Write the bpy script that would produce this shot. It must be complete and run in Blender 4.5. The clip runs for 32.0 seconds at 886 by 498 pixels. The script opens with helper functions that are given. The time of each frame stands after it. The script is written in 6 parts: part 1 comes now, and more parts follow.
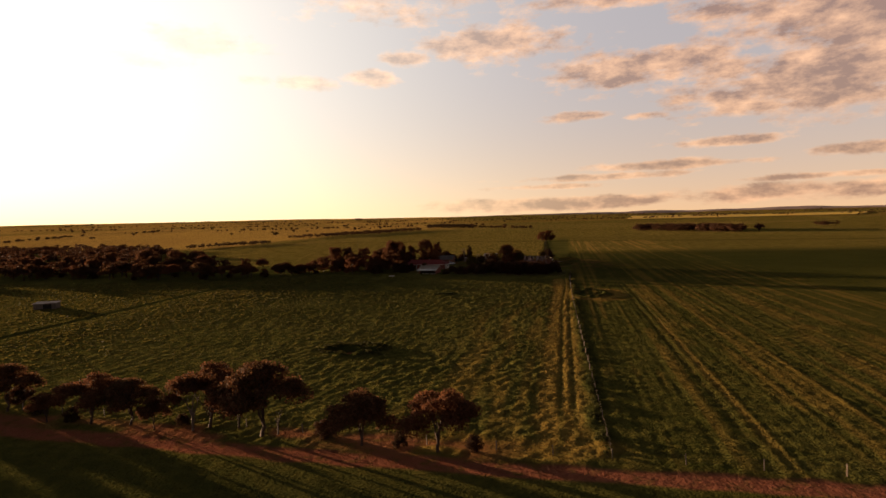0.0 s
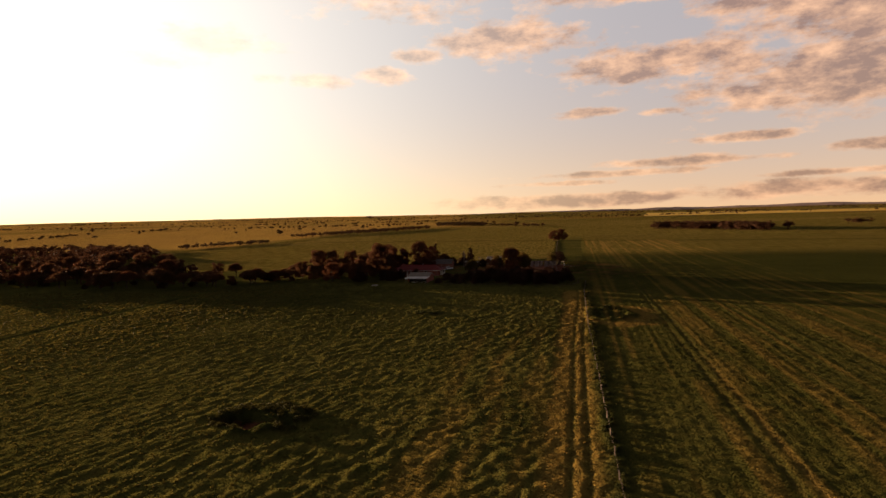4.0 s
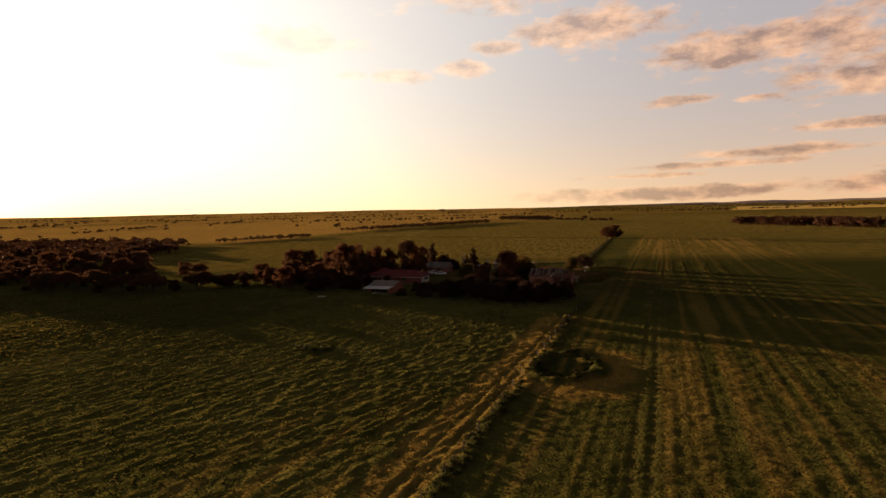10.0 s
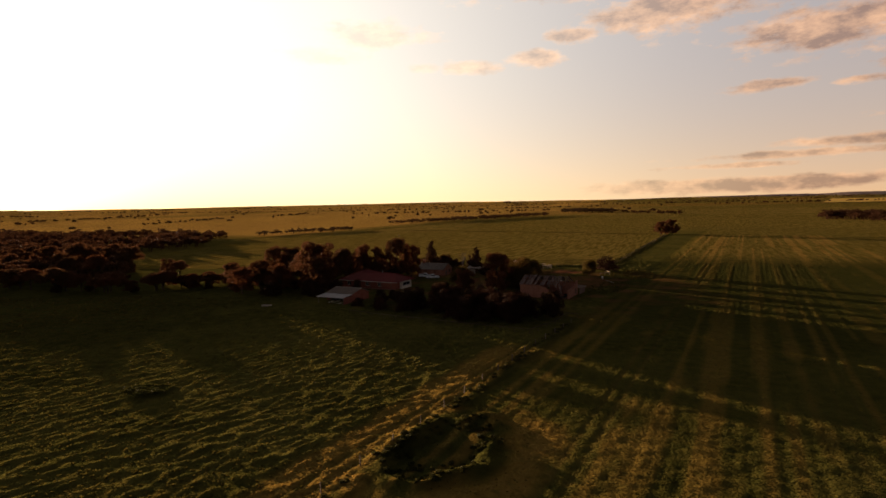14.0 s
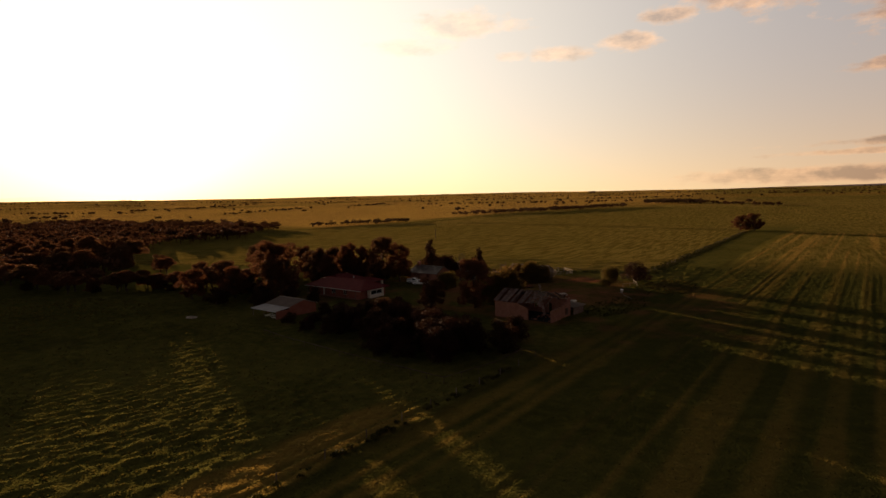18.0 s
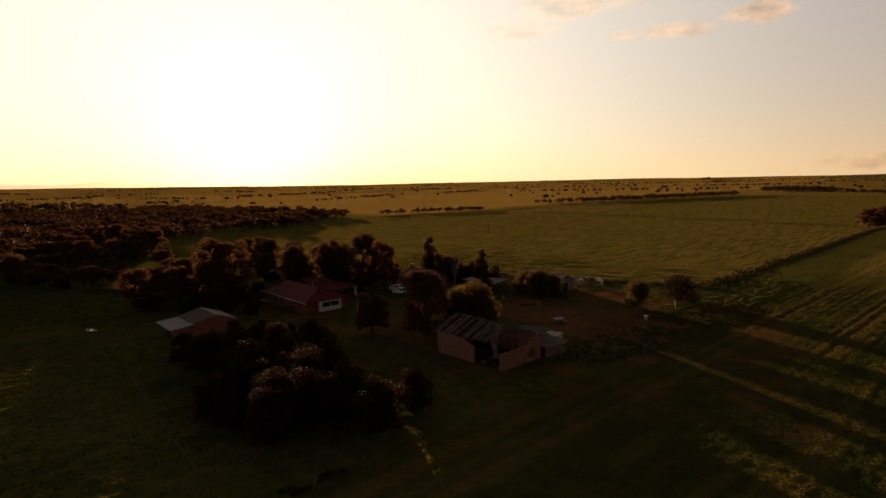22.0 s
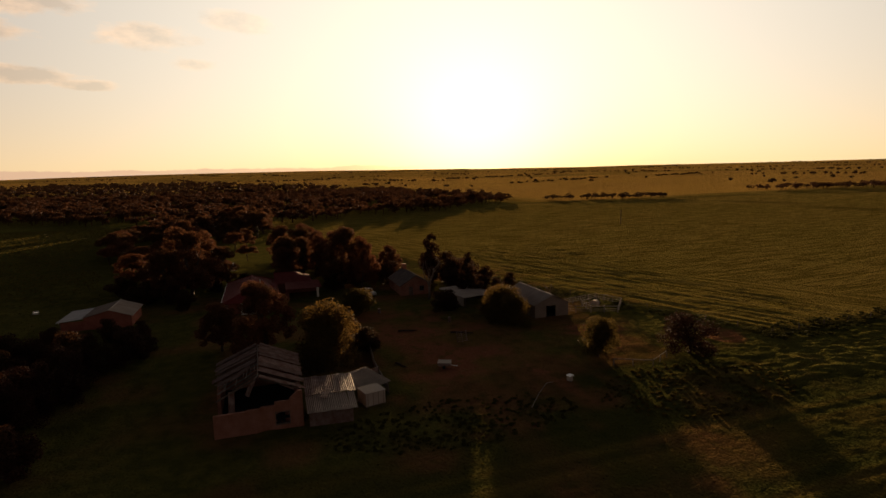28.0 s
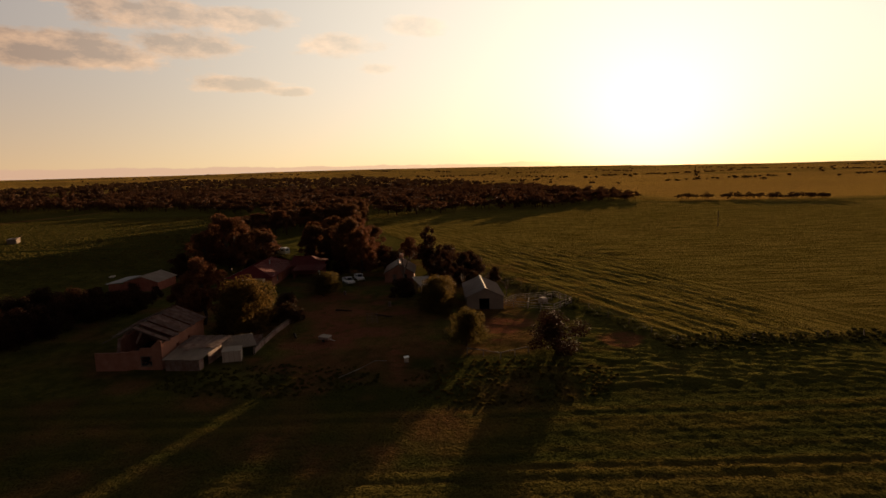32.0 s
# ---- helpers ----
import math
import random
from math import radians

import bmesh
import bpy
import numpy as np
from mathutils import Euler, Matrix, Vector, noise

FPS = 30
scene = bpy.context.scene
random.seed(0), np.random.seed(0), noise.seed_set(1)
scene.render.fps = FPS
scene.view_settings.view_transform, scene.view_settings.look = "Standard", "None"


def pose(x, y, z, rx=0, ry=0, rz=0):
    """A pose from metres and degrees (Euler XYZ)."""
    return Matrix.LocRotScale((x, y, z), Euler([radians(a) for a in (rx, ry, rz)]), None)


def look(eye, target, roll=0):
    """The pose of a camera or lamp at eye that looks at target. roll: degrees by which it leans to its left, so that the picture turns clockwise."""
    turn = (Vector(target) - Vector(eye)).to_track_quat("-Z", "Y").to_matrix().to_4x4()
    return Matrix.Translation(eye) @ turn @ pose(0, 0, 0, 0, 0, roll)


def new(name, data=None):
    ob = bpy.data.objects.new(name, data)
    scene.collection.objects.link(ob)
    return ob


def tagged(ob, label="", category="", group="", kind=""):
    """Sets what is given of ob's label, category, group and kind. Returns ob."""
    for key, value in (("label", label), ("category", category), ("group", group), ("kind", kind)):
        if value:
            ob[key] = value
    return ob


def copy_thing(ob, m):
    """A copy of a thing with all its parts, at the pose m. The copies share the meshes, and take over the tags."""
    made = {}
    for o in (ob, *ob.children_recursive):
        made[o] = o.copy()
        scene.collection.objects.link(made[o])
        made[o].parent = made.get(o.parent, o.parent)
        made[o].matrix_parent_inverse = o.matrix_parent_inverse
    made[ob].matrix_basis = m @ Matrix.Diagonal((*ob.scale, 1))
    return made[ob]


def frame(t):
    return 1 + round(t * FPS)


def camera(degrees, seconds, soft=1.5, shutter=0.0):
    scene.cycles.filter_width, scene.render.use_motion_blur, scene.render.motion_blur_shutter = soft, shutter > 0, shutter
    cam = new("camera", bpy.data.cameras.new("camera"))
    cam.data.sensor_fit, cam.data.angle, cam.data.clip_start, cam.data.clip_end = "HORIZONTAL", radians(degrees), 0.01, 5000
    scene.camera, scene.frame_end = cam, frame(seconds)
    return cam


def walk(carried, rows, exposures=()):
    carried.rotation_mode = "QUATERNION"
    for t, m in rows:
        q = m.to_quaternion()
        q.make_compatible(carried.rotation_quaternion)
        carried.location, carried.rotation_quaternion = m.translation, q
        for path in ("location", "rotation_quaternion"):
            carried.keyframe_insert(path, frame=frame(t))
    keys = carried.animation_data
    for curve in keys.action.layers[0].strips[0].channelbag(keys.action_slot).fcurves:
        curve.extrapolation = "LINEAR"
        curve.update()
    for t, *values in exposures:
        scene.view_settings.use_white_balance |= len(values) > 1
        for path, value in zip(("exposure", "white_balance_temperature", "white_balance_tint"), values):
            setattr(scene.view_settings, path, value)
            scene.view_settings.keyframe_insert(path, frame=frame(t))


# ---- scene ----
cam = camera(78.2, 32.0)
ROWS = [
    (0.0, -0.02, 0.07, 26.98, -3.09, 1.65, 12.38),
    (0.5, -1.04, 4.89, 27.09, -3.08, 1.65, 12.38),
    (1.0, -1.98, 9.83, 27.16, -3.07, 1.67, 12.36),
    (1.5, -2.62, 14.84, 27.27, -3.11, 1.70, 12.41),
    (2.0, -2.87, 19.89, 27.38, -3.14, 1.73, 12.52),
    (2.5, -2.68, 24.90, 27.53, -3.18, 1.75, 12.69),
    (3.0, -2.08, 29.88, 27.64, -3.24, 1.76, 12.97),
    (3.5, -1.06, 34.85, 27.72, -3.29, 1.78, 13.32),
    (5.5, 5.64, 54.62, 27.69, -3.48, 1.72, 15.42),
    (6.0, 7.61, 59.47, 27.63, -3.53, 1.73, 16.05),
    (6.5, 9.64, 64.37, 27.58, -3.58, 1.70, 16.71),
    (7.0, 11.74, 69.28, 27.49, -3.59, 1.70, 17.39),
    (7.5, 13.82, 74.23, 27.41, -3.63, 1.67, 18.10),
    (8.0, 15.95, 79.15, 27.37, -3.65, 1.64, 18.84),
    (8.5, 18.02, 84.18, 27.29, -3.70, 1.61, 19.57),
    (9.0, 20.10, 89.18, 27.26, -3.73, 1.61, 20.33),
    (9.5, 22.07, 94.24, 27.19, -3.77, 1.59, 21.09),
    (10.0, 24.12, 99.30, 27.19, -3.81, 1.60, 21.89),
    (10.5, 26.04, 104.45, 27.15, -3.85, 1.58, 22.71),
    (11.0, 27.93, 109.65, 27.13, -3.90, 1.55, 23.55),
    (11.5, 29.78, 114.90, 27.15, -3.96, 1.54, 24.42),
    (12.0, 31.54, 120.26, 27.12, -4.05, 1.51, 25.32),
    (12.5, 33.24, 125.63, 27.12, -4.14, 1.52, 26.22),
    (13.0, 34.88, 131.09, 27.12, -4.25, 1.54, 27.18),
    (13.5, 36.42, 136.63, 27.11, -4.34, 1.54, 28.17),
    (14.0, 37.88, 142.21, 27.10, -4.45, 1.54, 29.16),
    (14.5, 39.27, 147.87, 27.06, -4.56, 1.56, 30.17),
    (16.5, 45.16, 169.29, 27.58, -4.97, 1.53, 34.58),
    (17.0, 46.08, 175.16, 27.52, -5.07, 1.54, 35.70),
    (17.5, 46.82, 181.06, 27.47, -5.17, 1.53, 36.86),
    (18.0, 47.43, 186.95, 27.44, -5.26, 1.52, 38.05),
    (18.5, 47.91, 192.88, 27.44, -5.40, 1.49, 39.29),
    (19.0, 48.26, 198.84, 27.41, -5.56, 1.45, 40.52),
    (19.5, 48.57, 204.76, 27.39, -5.67, 1.48, 41.82),
    (20.0, 48.79, 210.58, 27.44, -5.81, 1.49, 43.11),
    (20.5, 48.74, 216.51, 27.43, -5.95, 1.42, 44.46),
    (21.0, 48.67, 222.38, 27.46, -6.07, 1.44, 45.84),
    (21.5, 48.34, 228.28, 27.53, -6.24, 1.40, 47.23),
    (22.0, 47.91, 234.15, 27.58, -6.41, 1.38, 48.68),
    (22.5, 47.40, 240.01, 27.70, -6.62, 1.42, 50.16),
    (23.0, 46.69, 245.96, 27.69, -6.79, 1.42, 51.72),
    (23.5, 46.04, 251.80, 27.82, -6.99, 1.42, 53.35),
    (24.0, 45.45, 257.60, 27.84, -7.17, 1.46, 55.04),
    (24.5, 45.08, 263.29, 27.98, -7.37, 1.50, 56.86),
    (25.0, 44.99, 268.93, 28.06, -7.53, 1.53, 58.78),
    (25.5, 45.29, 274.03, 28.11, -7.62, 1.57, 60.71),
    (27.5, 51.86, 293.66, 27.49, -7.63, 1.37, 69.33),
    (28.0, 53.92, 298.62, 27.45, -7.70, 1.36, 71.51),
    (28.5, 55.83, 303.69, 27.30, -7.73, 1.35, 73.70),
    (29.0, 57.62, 308.83, 27.19, -7.74, 1.33, 75.92),
    (29.5, 59.36, 314.08, 27.09, -7.74, 1.31, 78.15),
    (30.0, 61.04, 319.30, 26.99, -7.77, 1.25, 80.34),
    (30.5, 62.86, 324.50, 26.85, -7.75, 1.22, 82.50),
    (31.0, 64.79, 329.68, 26.76, -7.77, 1.18, 84.62),
    (31.5, 66.80, 334.74, 26.66, -7.75, 1.10, 86.66),
    (32.0, 68.84, 339.83, 26.58, -7.73, 1.06, 88.63),
]
walk(cam, [(t, pose(x, y, z, 90 + pitch, roll, yaw)) for t, x, y, z, pitch, roll, yaw in ROWS], [(0.0, 1.5, 6600, 10), (12.0, 1.4, 6650, 10), (18.0, 1.2, 6900, 10), (25.0, 0.93, 7050, 10), (32.0, 0.88, 7050, 10)])

SUN_AZ, SUN_EL = 158.0, 3.4
SUN_DIR = Vector((math.cos(radians(SUN_AZ)) * math.cos(radians(SUN_EL)), math.sin(radians(SUN_AZ)) * math.cos(radians(SUN_EL)), math.sin(radians(SUN_EL))))

# ---- light ----
world = bpy.data.worlds.new("sky")
scene.world = world
world.use_nodes = True
wn, wl = world.node_tree.nodes, world.node_tree.links
wn.clear()


def wnode(kind, **sets):
    n = wn.new(kind)
    for k, v in sets.items():
        if k == "op":
            n.operation = v
        elif k == "blend":
            n.data_type, n.blend_type, n.clamp_factor = "RGBA", v, True
    return n


def wmath(op, a, b=None, c=None, clamp=False):
    n = wnode("ShaderNodeMath", op=op)
    n.use_clamp = clamp
    for i, v in enumerate((a, b, c)):
        if v is None:
            continue
        if isinstance(v, (int, float)):
            n.inputs[i].default_value = v
        else:
            wl.new(v, n.inputs[i])
    return n.outputs[0]


def wmix(blend, f, a, b):
    n = wnode("ShaderNodeMix", blend=blend)
    for i, v in ((0, f), (6, a), (7, b)):
        if isinstance(v, (int, float)):
            n.inputs[i].default_value = v
        elif isinstance(v, tuple):
            n.inputs[i].default_value = (*v, 1)
        else:
            wl.new(v, n.inputs[i])
    return n.outputs[2]


coord = wnode("ShaderNodeTexCoord").outputs["Generated"]
sep = wnode("ShaderNodeSeparateXYZ")
wl.new(coord, sep.inputs[0])
dx, dy, dz = sep.outputs
dotn = wnode("ShaderNodeVectorMath", op="DOT_PRODUCT")
wl.new(coord, dotn.inputs[0])
dotn.inputs[1].default_value = SUN_DIR
toward = wmath("MAXIMUM", dotn.outputs["Value"], 0.0)
up = wmath("MAXIMUM", dz, 0.0)
low = wmath("POWER", wmath("SUBTRACT", 1.0, up), 9.0)
glow_wide = wmath("POWER", toward, 2.5)
glow_mid = wmath("POWER", toward, 4.0)
glow_near = wmath("POWER", toward, 90.0)
base = wmix("MIX", low, (0.375, 0.355, 0.385), (0.74, 0.47, 0.27))
# clouds by their place in the sky: degrees to the right of the sun and degrees up
ca, sa = math.cos(radians(SUN_AZ)), math.sin(radians(SUN_AZ))
ahead = wmath("ADD", wmath("MULTIPLY", dx, ca), wmath("MULTIPLY", dy, sa))
aside = wmath("SUBTRACT", wmath("MULTIPLY", dx, sa), wmath("MULTIPLY", dy, ca))
bearing = wmath("MULTIPLY", wmath("ARCTAN2", aside, ahead), 57.29578)
height = wmath("MULTIPLY", wmath("ARCSINE", dz), 57.29578)


def wnoise(wide, tall, detail, rough, shift):
    """Noise over the sky in degrees, stretched along the skyline."""
    v = wnode("ShaderNodeCombineXYZ")
    wl.new(wmath("DIVIDE", bearing, wide), v.inputs[0])
    wl.new(wmath("DIVIDE", height, tall), v.inputs[1])
    v.inputs[2].default_value = shift
    n = wnode("ShaderNodeTexNoise")
    n.inputs["Scale"].default_value, n.inputs["Detail"].default_value, n.inputs["Roughness"].default_value = 1.0, detail, rough
    wl.new(v.outputs[0], n.inputs["Vector"])
    return n.outputs[0]


fine = wnoise(4.2, 2.1, 9.0, 0.64, 3.7)
lit = wnoise(3.6, 1.7, 7.0, 0.64, 9.1)
wisp = wnoise(9.0, 0.9, 5.0, 0.6, 14.3)
# bearing, height, half width, half height, thickness
HIGH = [(95, 17.0, 10, 4.6, 1.15), (90, 11.0, 9, 2.8, 1.1), (84, 12.6, 5, 1.6, 0.9), (77, 14.0, 9, 1.7, 0.95), (62, 17.2, 7, 1.7, 0.8), (74, 20.6, 9, 1.4, 0.85), (84, 17.8, 5, 1.6, 0.65), (32, 17.2, 5, 1.1, 0.95), (26.5, 15.0, 3.5, 0.8, 0.9), (37.0, 13.9, 1.8, 0.5, 0.95), (52.5, 16.2, 2.6, 0.7, 0.98), (58.5, 16.9, 4.5, 1.2, 0.95), (50, 20.6, 9, 1.4, 0.7), (42, 13.8, 2.4, 0.6, 1.05), (48.8, 14.4, 2.6, 0.7, 1.0), (60, 22, 12, 1.5, 0.6)]
STREAKS = [(70, 9.9, 2.8, 0.42, 0.95), (76, 9.4, 2.2, 0.4, 0.7), (84, 6.5, 5, 0.45, 1.0), (94, 5.0, 4, 0.5, 1.0), (79, 4.6, 7, 0.42, 0.95), (72, 3.8, 9, 0.36, 0.95), (67, 3.05, 6, 0.3, 0.9), (66, 1.35, 10, 0.62, 1.2), (90, 1.6, 12, 0.75, 1.0), (92, 2.9, 7, 0.32, 0.9)]
SOUTH = [(-54, 10.9, 6, 1.3, 1.3), (-44.5, 12.0, 4, 1.0, 1.15), (-40.5, 8.9, 3.2, 0.65, 1.3), (-36, 8.3, 2.2, 0.42, 1.2), (-49, 14.6, 6, 1.2, 1.05), (-40, 14.6, 5, 1.0, 0.98), (-22.9, 14.6, 2.8, 0.7, 1.05), (-31, 13.0, 3.6, 0.9, 0.95), (-27, 10.6, 2.0, 0.5, 0.9), (-55, 18.5, 12, 2.0, 0.9)]
mass = None
for b0, h0, bw, hw, thick in HIGH + STREAKS + SOUTH:
    u = wmath("DIVIDE", wmath("SUBTRACT", bearing, b0), bw)
    v = wmath("DIVIDE", wmath("SUBTRACT", height, h0), hw)
    d2 = wmath("ADD", wmath("MULTIPLY", u, u), wmath("MULTIPLY", v, v))
    g = wmath("MULTIPLY", wmath("EXPONENT", wmath("MULTIPLY", d2, -0.62)), thick)
    mass = g if mass is None else wmath("MAXIMUM", mass, g)
amount = wmath("ADD", wmath("MULTIPLY", mass, 1.12), wmath("MULTIPLY", wmath("SUBTRACT", fine, 0.5), 1.9))
amount = wmath("ADD", amount, wmath("MULTIPLY", wmath("SUBTRACT", wisp, 0.5), 0.7))
away = wmath("SUBTRACT", 1.0, wmath("MULTIPLY", glow_mid, 0.62))
cover = wmath("MULTIPLY", wmath("SUBTRACT", amount, 0.40), 2.4, clamp=True)
cover = wmath("MULTIPLY", cover, wmath("MULTIPLY", away, wmath("MULTIPLY", mass, 4.0, clamp=True)))
shade = wmath("ADD", wmath("MULTIPLY", wmath("SUBTRACT", lit, 0.40), 3.2), wmath("MULTIPLY", wmath("SUBTRACT", 1.0, amount), 0.75), clamp=True)
cloud = wmix("MIX", shade, (0.29, 0.165, 0.128), (0.88, 0.500, 0.295))
sky = wmix("MIX", wmath("MULTIPLY", cover, 0.88), base, cloud)
sky = wmix("ADD", glow_wide, sky, (0.42, 0.37, 0.28))
sky = wmix("ADD", glow_mid, sky, (0.62, 0.60, 0.50))
rim = wmath("MULTIPLY", wmath("POWER", wmath("SUBTRACT", 1.0, up), 16.0), glow_wide, clamp=True)
sky = wmix("MIX", wmath("MULTIPLY", rim, 0.75), sky, (1.05, 0.82, 0.34))
sky = wmix("ADD", glow_near, sky, (0.8, 0.62, 0.40))
# a low bank of cloud along the south-western skyline
west = wnode("ShaderNodeVectorMath", op="DOT_PRODUCT")
wl.new(coord, west.inputs[0])
west.inputs[1].default_value = (math.cos(radians(205)), math.sin(radians(205)), 0)
crest = wmath("ADD", 0.020, wmath("MULTIPLY", wmath("SUBTRACT", fine, 0.5), 0.018))
bank = wmath("MULTIPLY", wmath("SUBTRACT", crest, up), 500.0, clamp=True)
bank = wmath("MULTIPLY", bank, wmath("MULTIPLY", wmath("SUBTRACT", west.outputs["Value"], 0.74), 8.0, clamp=True))
sky = wmix("MIX", wmath("MULTIPLY", bank, 0.7), sky, (0.78, 0.50, 0.40))
air = wnode("ShaderNodeTexSky")
air.sky_type, air.sun_disc = "NISHITA", False
air.sun_elevation, air.sun_rotation = radians(SUN_EL), radians(90 - SUN_AZ)
sky = wmix("ADD", 0.02, sky, air.outputs[0])
# the dusk sky dims overhead and opposite the sun
over = wmath("MULTIPLY", wmath("SUBTRACT", up, 0.36), 4.5, clamp=True)
sky = wmix("MIX", over, sky, (0.014, 0.015, 0.021))
behind = wmath("MULTIPLY", wmath("SUBTRACT", wmath("MULTIPLY", dotn.outputs["Value"], -1.0), 0.15), 1.6, clamp=True)
sky = wmix("MIX", wmath("MULTIPLY", behind, 0.8), sky, (0.030, 0.027, 0.035))
ground_side = wmath("LESS_THAN", dz, -0.02)
sky = wmix("MIX", ground_side, sky, (0.03, 0.03, 0.01))
back = wnode("ShaderNodeBackground")
wl.new(sky, back.inputs[0])
back.inputs[1].default_value = 0.42
out = wnode("ShaderNodeOutputWorld")
wl.new(back.outputs[0], out.inputs[0])

sun = new("sun", bpy.data.lights.new("sun", "SUN"))
sun.data.energy, sun.data.angle, sun.data.color = 5.0, radians(0.6), (1.0, 0.66, 0.38)
sun.matrix_world = look(SUN_DIR * 100, (0, 0, 0))


# ---- materials ----
class Mat:
    """A node material with short calls for its nodes."""

    def __init__(self, name, rough=0.8, metal=0.0):
        self.m = bpy.data.materials.new(name)
        self.m.use_nodes = True
        self.n, self.l = self.m.node_tree.nodes, self.m.node_tree.links
        self.b = self.n["Principled BSDF"]
        self.b.inputs["Roughness"].default_value, self.b.inputs["Metallic"].default_value = rough, metal
        self.b.inputs["Specular IOR Level"].default_value = 0.25

    def put(self, sock, v):
        if isinstance(v, (int, float)):
            sock.default_value = v
        elif isinstance(v, tuple):
            sock.default_value = (*v, 1) if len(v) == 3 and len(sock.default_value) == 4 else v
        else:
            self.l.new(v, sock)

    def pos(self, scale=(1, 1, 1), turn=0.0, local=False):
        g = self.n.new("ShaderNodeTexCoord").outputs["Object"] if local else self.n.new("ShaderNodeNewGeometry").outputs["Position"]
        mp = self.n.new("ShaderNodeMapping")
        mp.vector_type = "TEXTURE"
        mp.inputs["Scale"].default_value, mp.inputs["Rotation"].default_value = [1 / k for k in scale], (0, 0, radians(turn))
        self.l.new(g, mp.inputs[0])
        return mp.outputs[0]

    def noise(self, scale, detail=3, rough=0.55, stretch=(1, 1, 1), turn=0.0, local=False):
        n = self.n.new("ShaderNodeTexNoise")
        n.inputs["Scale"].default_value, n.inputs["Detail"].default_value, n.inputs["Roughness"].default_value = scale, detail, rough
        self.l.new(self.pos(stretch, turn, local), n.inputs["Vector"])
        return n.outputs[0]

    def math(self, op, a, b=None, clamp=False):
        n = self.n.new("ShaderNodeMath")
        n.operation, n.use_clamp = op, clamp
        self.put(n.inputs[0], a)
        if b is not None:
            self.put(n.inputs[1], b)
        return n.outputs[0]

    def ramp(self, v, lo, hi):
        n = self.n.new("ShaderNodeMapRange")
        self.put(n.inputs[0], v)
        n.inputs[1].default_value, n.inputs[2].default_value = lo, hi
        return n.outputs[0]

    def mix(self, f, a, b, blend="MIX"):
        n = self.n.new("ShaderNodeMix")
        n.data_type, n.blend_type = "RGBA", blend
        for i, v in ((0, f), (6, a), (7, b)):
            self.put(n.inputs[i], v)
        return n.outputs[2]

    def color(self, v):
        self.put(self.b.inputs["Base Color"], v)
        return self

    def bump(self, h, strength=0.5, dist=0.05):
        n = self.n.new("ShaderNodeBump")
        n.inputs["Strength"].default_value, n.inputs["Distance"].default_value = strength, dist
        self.put(n.inputs["Height"], h)
        self.l.new(n.outputs[0], self.b.inputs["Normal"])
        return self

    def rand(self, island=False):
        if island:
            return self.n.new("ShaderNodeNewGeometry").outputs["Random Per Island"]
        return self.n.new("ShaderNodeObjectInfo").outputs["Random"]


def plain(name, a, b, rough=0.8, metal=0.0, scale=1.5, bump=0.3, dist=0.02, stretch=(1, 1, 1), vary=0.25):
    """Two tones mixed by coarse stains and fine grain, with a little change from piece to piece."""
    m = Mat(name, rough, metal)
    f = m.math("ADD", m.math("MULTIPLY", m.noise(scale, 5, 0.6, stretch), 0.7), m.math("MULTIPLY", m.noise(scale * 9, 3, 0.6, stretch), 0.3))
    c = m.mix(m.ramp(f, 0.35, 0.65), a, b)
    v = m.math("ADD", m.math("MULTIPLY", m.rand(), vary), 1.0 - vary / 2)
    n = m.n.new("ShaderNodeVectorMath")
    n.operation = "SCALE"
    m.l.new(c, n.inputs[0])
    m.l.new(v, n.inputs["Scale"])
    m.color(n.outputs[0])
    if bump:
        m.bump(m.noise(scale * 12, 3, 0.6, stretch), bump, dist)
    return m.m


def leafy(name, a, b, tip=0.35):
    """Leaves: every leaf its own tone, some light let through."""
    m = Mat(name, 0.8)
    m.b.inputs["Specular IOR Level"].default_value = 0.04
    c = m.mix(m.rand(True), a, b)
    c = m.mix(m.math("MULTIPLY", m.rand(), 0.45), c, (b[0] * 1.1, b[1] * 0.8, b[2] * 0.8))
    m.color(c)
    t = m.n.new("ShaderNodeBsdfTranslucent")
    m.l.new(c, t.inputs[0])
    x = m.n.new("ShaderNodeMixShader")
    x.inputs[0].default_value = tip
    m.l.new(m.b.outputs[0], x.inputs[1])
    m.l.new(t.outputs[0], x.inputs[2])
    m.l.new(x.outputs[0], m.n["Material Output"].inputs[0])
    return m.m


